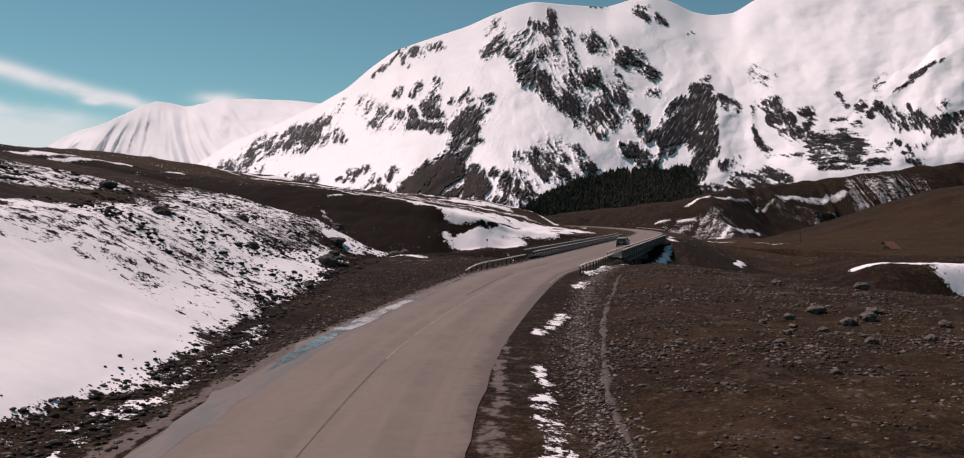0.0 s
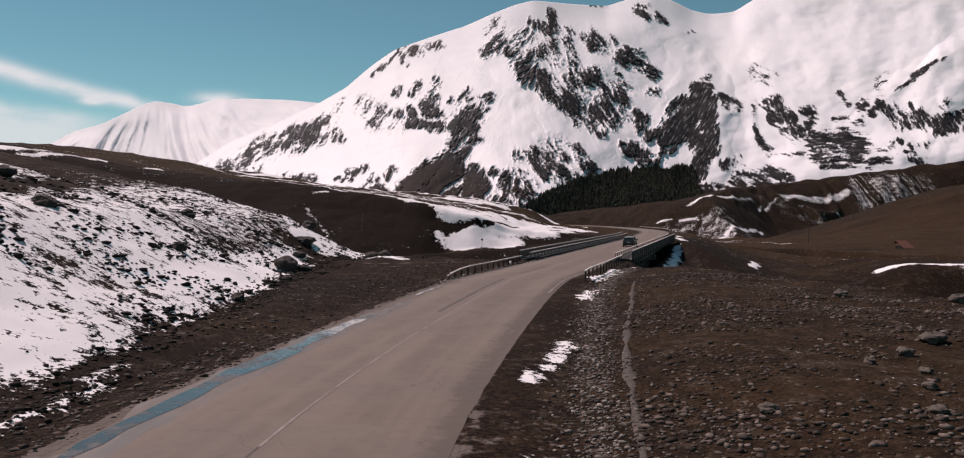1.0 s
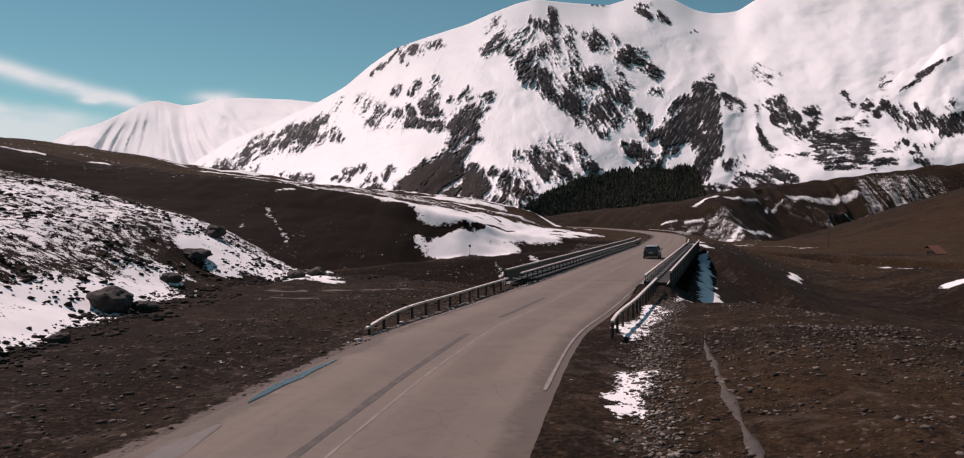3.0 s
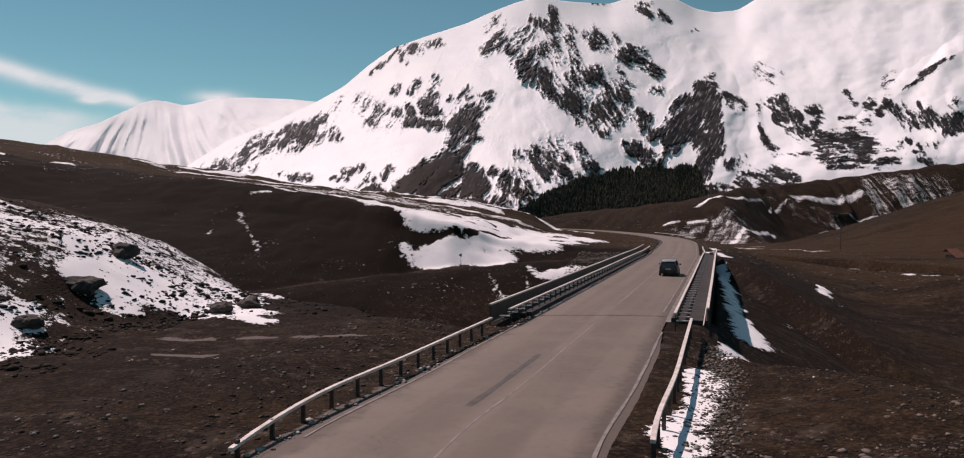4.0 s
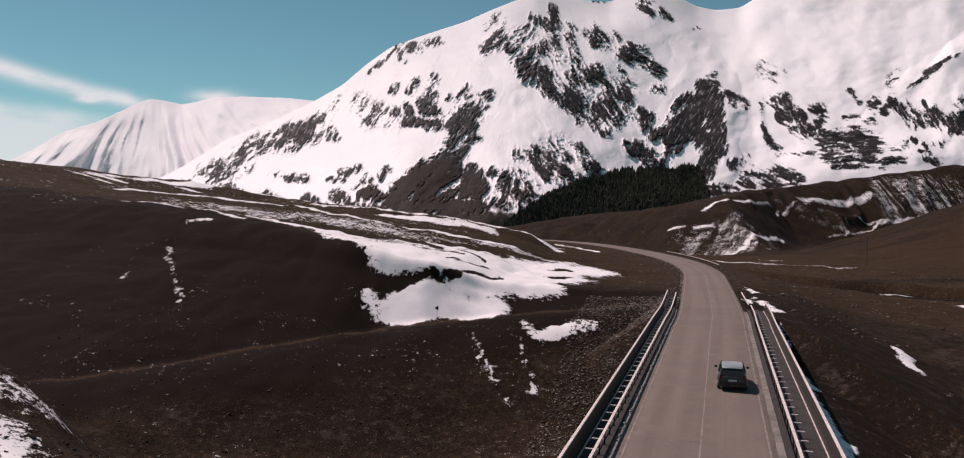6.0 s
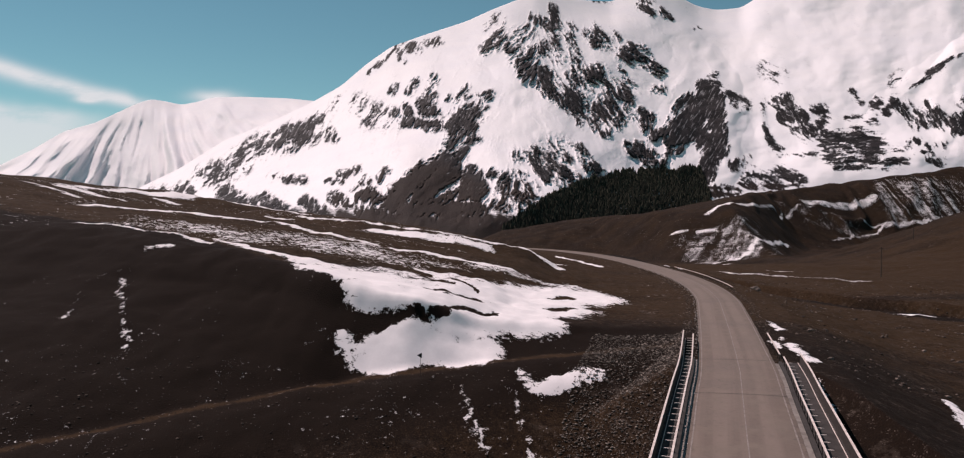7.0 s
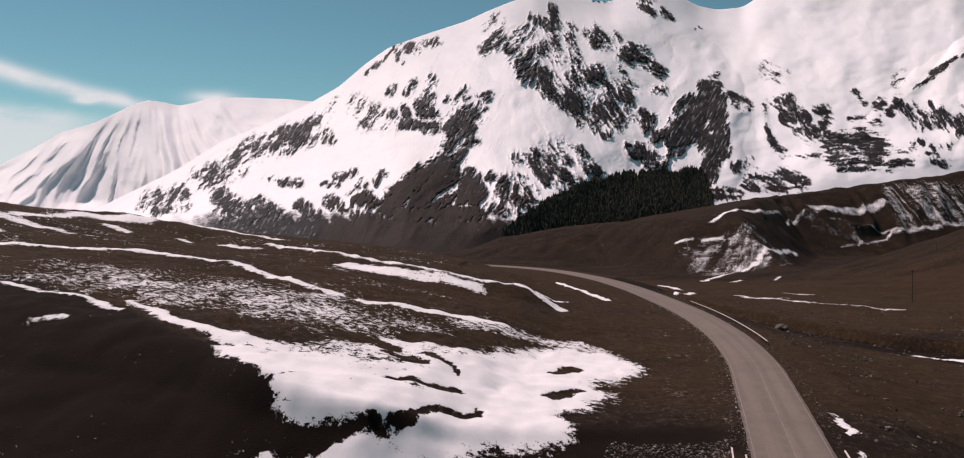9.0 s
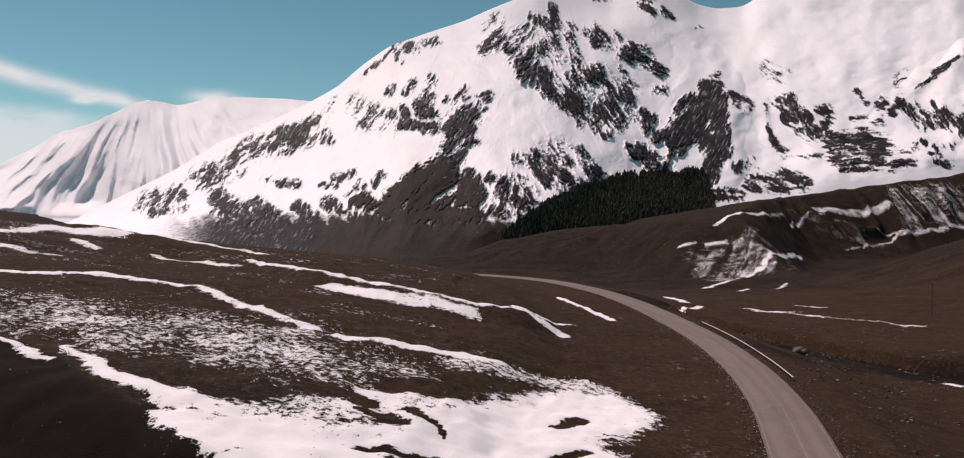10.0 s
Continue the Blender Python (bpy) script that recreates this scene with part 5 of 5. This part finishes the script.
def rubble(name, label, count, where, low, high, material, seed, floor=-99.0):
    """Many small stones, joined; where(rng) gives a place or None."""
    rng = np.random.RandomState(seed)
    t = (1 + 5 ** 0.5) / 2
    base = np.array([(-1, t, 0), (1, t, 0), (-1, -t, 0), (1, -t, 0), (0, -1, t), (0, 1, t), (0, -1, -t), (0, 1, -t), (t, 0, -1), (t, 0, 1), (-t, 0, -1), (-t, 0, 1)]) / 1.9
    tri = np.array([(0, 11, 5), (0, 5, 1), (0, 1, 7), (0, 7, 10), (0, 10, 11), (1, 5, 9), (5, 11, 4), (11, 10, 2), (10, 7, 6), (7, 1, 8),
                    (3, 9, 4), (3, 4, 2), (3, 2, 6), (3, 6, 8), (3, 8, 9), (4, 9, 5), (2, 4, 11), (6, 2, 10), (8, 6, 7), (9, 8, 1)])
    verts, faces = [], []
    while len(verts) < count:
        p = where(rng)
        if p is None:
            continue
        x, y = p
        s = low * (high / low) ** (rng.rand() ** 2.2)
        a = rng.rand() * 6.28
        v = base * rng.uniform(0.55, 1.3, (12, 1)) * s * np.array([1.2, 0.75, 0.5])
        v = np.stack([v[:, 0] * math.cos(a) - v[:, 1] * math.sin(a) + x, v[:, 0] * math.sin(a) + v[:, 1] * math.cos(a) + y, v[:, 2] + max(ground_height(x, y), floor) + 0.12 * s], 1)
        faces.append(tri + 12 * len(verts))
        verts.append(v)
    me = bpy.data.meshes.new(name)
    v, f = np.concatenate(verts), np.concatenate(faces)
    me.vertices.add(len(v))
    me.vertices.foreach_set("co", v.astype(np.float32).ravel())
    me.loops.add(f.size)
    me.loops.foreach_set("vertex_index", f.ravel().astype(np.int32))
    me.polygons.add(len(f))
    me.polygons.foreach_set("loop_start", np.arange(0, f.size, 3, dtype=np.int32))
    me.update(calc_edges=True)
    me.materials.append(material)
    return tagged(new(name, me), label, "stones", kind="stuff")


def stone_material(name, a, b):
    n = Nodes(name)
    g = n.add("NewGeometry")
    f = n.noise(6, 4)
    c = n.mix(n.math("POWER", g.outputs["Random Per Island"], 1.6), a, b)
    return n.finish(n.mix(n.ramp(f, 0.4, 0.7), c, n.mix(0.5, c, (0.02, 0.016, 0.014))), 0.9, n.bump(n.noise(20, 3), 0.4, 0.02), spec=0.1)


M_STONES = stone_material("mixed_stones", (0.032, 0.025, 0.021), (0.21, 0.17, 0.145))
M_PEBBLES = stone_material("pale_stones", (0.06, 0.05, 0.043), (0.30, 0.26, 0.225))
M_FIELD_STONES = stone_material("field_stones", (0.034, 0.026, 0.021), (0.20, 0.16, 0.135))
M_CLODS = stone_material("dark_clods", (0.012, 0.010, 0.009), (0.04, 0.031, 0.026))


def road_x(y):
    return float(np.interp(y, ROAD[:330, 1], ROAD[:330, 0]))


def ditch(rng):
    y = rng.uniform(8, 84)
    d = rng.normal(6.75, 0.45)
    return (road_x(y) + d * 1.03, y) if d > 5.2 else None


def east_field(rng):
    y = 10 + 76 * rng.rand() ** 1.3
    x = road_x(y) + rng.uniform(9, 40)
    return (x, y) if y < near_lip(x) + 6 and perlin_at(x / 14 + 3.3, y / 5.0, 60) > rng.uniform(-0.25, 0.4) else None


def stone_bands(rng):
    y = 20 + 50 * rng.rand() ** 1.2
    x = road_x(y) + rng.uniform(7.5, 24)
    band = 0.8 * math.exp(-((y - 27) / 3.0) ** 2) + 0.6 * math.exp(-((y - 44) / 8.0) ** 2) + 0.5 * math.exp(-((y - 62) / 5.0) ** 2)
    return (x, y) if band + 1.2 * perlin_at(x / 4.0, y / 3.0, 61) > rng.uniform(0.1, 1.1) else None


def slope_foot(rng):
    y = rng.uniform(6, 104)
    foot = float(np.interp(y, [-40, 0, 21, 50, 79, 100, 120], [-8.5, -9.5, -10.5, -12, -15.5, -11, -9]))
    return foot + rng.normal(0.9, 0.6), y


def west_slope(rng):
    y, x = rng.uniform(12, 106), -11 - 28 * rng.rand() ** 1.4
    k = perlin_at(x / 4.0, y / 4.0, 77)
    return (x, y) if k > rng.uniform(-0.1, 0.5) and not (y < 40 and x > -26) else None


def west_verge(rng):
    y = rng.uniform(8, 90)
    d = -rng.uniform(4.2, 13 if y > 42 else 7)
    return road_x(y) + d, y


def bridge_cone(rng):
    y = rng.uniform(140, 178)
    return road_x(y) - rng.uniform(5.4, 17), y


def bend_edges(rng):
    y = rng.uniform(176, 320)
    d = rng.choice([-1, 1]) * rng.normal(4.9, 0.5)
    return (road_x(y) + d, y) if abs(d) > 4.1 else None


rubble("rubble", "grey and brown stones filling the roadside ditch", 8000, ditch, 0.03, 0.11, M_PEBBLES, 1)
rubble("rubble", "loose stones scattered over the brown field", 12000, east_field, 0.022, 0.10, M_STONES, 2)
rubble("rubble", "grey stones strewn in bands over the brown field", 12000, stone_bands, 0.025, 0.135, M_FIELD_STONES, 12)
rubble("clods", "dark earth clods along the foot of the snow", 2600, slope_foot, 0.04, 0.17, M_CLODS, 3)
rubble("clods", "dark earth clods poking through the snow", 5200, west_slope, 0.07, 0.30, M_CLODS, 4)
rubble("rubble", "small stones on the dark road verge", 4500, west_verge, 0.03, 0.13, M_STONES, 5)
rubble("rubble", "gravel on the bridge embankment", 7500, bridge_cone, 0.06, 0.2, M_PEBBLES, 6)
def edge_snow(rng):
    y = rng.uniform(62, 320)
    return road_x(y) - float(half_width(y)) * 1.04 - rng.normal(0.3, 0.14), y


def spur_debris(rng):
    x, y = rng.uniform(-34, 6), rng.uniform(88, 122)
    return (x, y) if abs(y - 104) < 5 + 12 * rng.rand() else None


def gorge_stones(rng):
    return rng.uniform(-40, 16), rng.uniform(118, 164)


rubble("clods", "dark earth clods on the spur above the gorge", 2200, spur_debris, 0.05, 0.22, M_CLODS, 9)
rubble("rubble", "loose stones on the gorge slopes", 3500, gorge_stones, 0.04, 0.17, M_STONES, 10)
rubble("snow_lumps", "small dirty snow lumps along the road edge", 1000, edge_snow, 0.03, 0.15, M_OLD_SNOW, 8, -0.02)
def bend_field(rng):
    x, y = rng.uniform(44, 150), rng.uniform(160, 330)
    return (x, y) if x > road_x(y) + 7 and perlin_at(x / 12, y / 12, 88) > rng.uniform(-0.2, 0.5) else None


rubble("rubble", "scattered stones on the brown field by the bend", 3500, bend_field, 0.08, 0.42, M_STONES, 13)
rubble("rubble", "gravel along the edges of the bend", 2500, bend_edges, 0.05, 0.2, M_STONES, 7)


# ---- far woods ----
def forest():
    U, V, W, X, Y, Z = MASSIF
    u, w = U * 1000, W * 1000
    upper = np.interp(u, [30, 60, 95, 160, 290, 305], [-12, 10, 33, 58, 68, 35])
    lower = np.interp(u, [30, 100, 300], [-24, -20, 2])
    upper = upper + 9 * fbm(U * 60, W * 60, 3, 26) - 2
    inside = (u > 30) & (u < 305) & (w > lower) & (w < upper) & (V > 0)
    rng = np.random.RandomState(5)
    j, i = np.nonzero(inside)
    pick = rng.permutation(len(j))[:9000]
    verts, faces = [], []
    for q, k in enumerate(pick):
        x, y, z = X[j[k], i[k]] + rng.uniform(-2, 2), Y[j[k], i[k]] + rng.uniform(-2, 2), Z[j[k], i[k]]
        h, r = rng.uniform(4, 10) * rng.uniform(0.7, 1.2), rng.uniform(2.0, 3.4)
        o = 11 * q
        a0 = rng.rand() * 6
        for base_z, rad, n in ((0.1, r, 5), (0.42, r * 0.7, 5)):
            for m in range(n):
                a = a0 + m * 2 * math.pi / n
                s = rad * rng.uniform(0.75, 1.2)
                verts.append((x + s * math.cos(a), y + s * math.sin(a), z + h * base_z - 0.5))
        verts.append((x, y, z + h))
        for m in range(5):
            faces.append((o + m, o + (m + 1) % 5, o + 10))
            faces.append((o + 5 + m, o + 5 + (m + 1) % 5, o + 10))
    ob = mesh_object("forest", verts, faces, M_TREES, smooth=False)
    return tagged(ob, "dark conifer forest on the mountain foot", "forest", kind="stuff")


M_TREES = stone_material("dark_conifers", (0.016, 0.017, 0.012), (0.085, 0.080, 0.056))
forest()


# ---- thin clouds far behind the mountains ----
def cloud_material():
    n = Nodes("thin_cloud")
    f = n.noise(0.0012, 5, 0.6, (1, 1, 3.5))
    a = n.math("MULTIPLY", n.attr("veil"), n.ramp(f, 0.12, 0.5))
    e = n.add("Emission", Strength=0.78)
    e.inputs["Color"].default_value = (0.93, 0.93, 0.97, 1)
    t = n.add("BsdfTransparent")
    m = n.add("MixShader")
    n.link(a, m.inputs[0])
    n.link(t.outputs[0], m.inputs[1])
    n.link(e.outputs[0], m.inputs[2])
    n.link(m.outputs[0], n.out.inputs[0])
    return n.mat


def clouds():
    u, w = np.meshgrid(np.linspace(-0.95, -0.1, 220), np.linspace(0.02, 0.30, 120))
    Y = 4780.0
    wob = 0.006 * fbm(u * 9, w * 9, 3, 50)
    band = np.exp(-((w + wob - np.interp(u, [-0.95, -0.65, -0.46], [0.235, 0.199, 0.146])) / np.interp(u, [-0.9, -0.65, -0.46], [0.016, 0.0125, 0.009])) ** 2) * step(-0.42, -0.48, u)
    low = np.exp(-(np.maximum(0, w + 2 * wob - np.interp(u, [-0.95, -0.65, -0.50], [0.155, 0.143, 0.12])) / 0.012) ** 2) * step(-0.46, -0.58, u)
    puff = 1.1 * np.exp(-((u + 0.355) / 0.03) ** 2 - ((w + 1.5 * wob - 0.157) / 0.009) ** 2) + 1.0 * np.exp(-((u + 0.525) / 0.017) ** 2 - ((w + wob - 0.155) / 0.005) ** 2)
    veil = np.clip(1.05 * band + 0.8 * low + puff, 0, 1)
    ob = sheet("backdrop_cloud", u * Y + 5, np.full(u.shape, Y + 60), w * Y + 8, cloud_material(), [("veil", veil)])
    ob.visible_shadow = False
    return tagged(ob, "thin white cloud streaks low in the sky", "clouds", kind="structure")


clouds()


# ---- roadside sign, poles and shed ----
def warning_sign(x, y):
    top = empty("warning_sign", (x, y, ground_height(x, y)), "triangular warning sign on a thin post", "sign")
    bm = bmesh.new()
    bmesh.ops.create_cone(bm, cap_ends=True, segments=10, radius1=0.025, radius2=0.02, depth=2.4, matrix=Matrix.Translation((0, 0, 1.1)))
    part("post", bm, M_POST, top, "dark steel post")
    bm = bmesh.new()
    bmesh.ops.create_cone(bm, cap_ends=True, segments=3, radius1=0.34, radius2=0.34, depth=0.03, matrix=Matrix.Translation((0, -0.05, 2.2)) @ Matrix.Rotation(math.pi / 2, 4, "X") @ Matrix.Rotation(math.pi / 2, 4, "Z"))
    part("plate", bm, M_POST, top, "dark triangular plate seen against the light")
    return top


warning_sign(1.5, 163.2)

M_WOOD = plain_material("weathered_pole_wood", (0.07, 0.055, 0.045), 0.85, 0, (0.035, 0.027, 0.022), 3)
M_RUST = plain_material("rusty_sheet", (0.19, 0.075, 0.048), 0.8, 0.1, (0.10, 0.042, 0.03), 1.2)


def utility_pole(x, y, h):
    top = empty("utility_pole", (x, y, ground_height(x, y)), "dark wooden utility pole with a crossarm", "pole", "utility poles in the valley")
    bm = bmesh.new()
    bmesh.ops.create_cone(bm, cap_ends=True, segments=10, radius1=0.16, radius2=0.11, depth=h + 0.6, matrix=Matrix.Translation((0, 0, h / 2 - 0.3)))
    part("shaft", bm, M_WOOD, top)
    part("crossarm", box(bmesh.new(), (1.8, 0.12, 0.12), Matrix.Translation((0, 0, h - 0.7)), 0.01), M_WOOD, top)
    return top


for x, y, h in ((152, 352, 11), (232, 470, 11), (118, 560, 10)):
    utility_pole(x, y, h)


def shed(x, y, turn):
    top = empty("shed", (x, y, ground_height(x, y)), "small low shed with rusty sheet roof", "shed")
    top.rotation_euler = (0, 0, turn)
    part("wall", box(bmesh.new(), (4.6, 3.2, 1.5), Matrix.Translation((0, 0.2, 0.35)), 0.03), M_DARK, top)
    bm = bmesh.new()
    rings = [[(-2.9, y0, z0), (2.9, y0, z0), (2.9, y0, z0 + 0.08), (-2.9, y0, z0 + 0.08)] for y0, z0 in ((-2.6, 0.25), (1.2, 3.2), (2.4, 2.2))]
    part("roof", loft(bm, rings), M_RUST, top, "rust-red sheet metal roof")
    return top


shed(169, 305, 0.35)
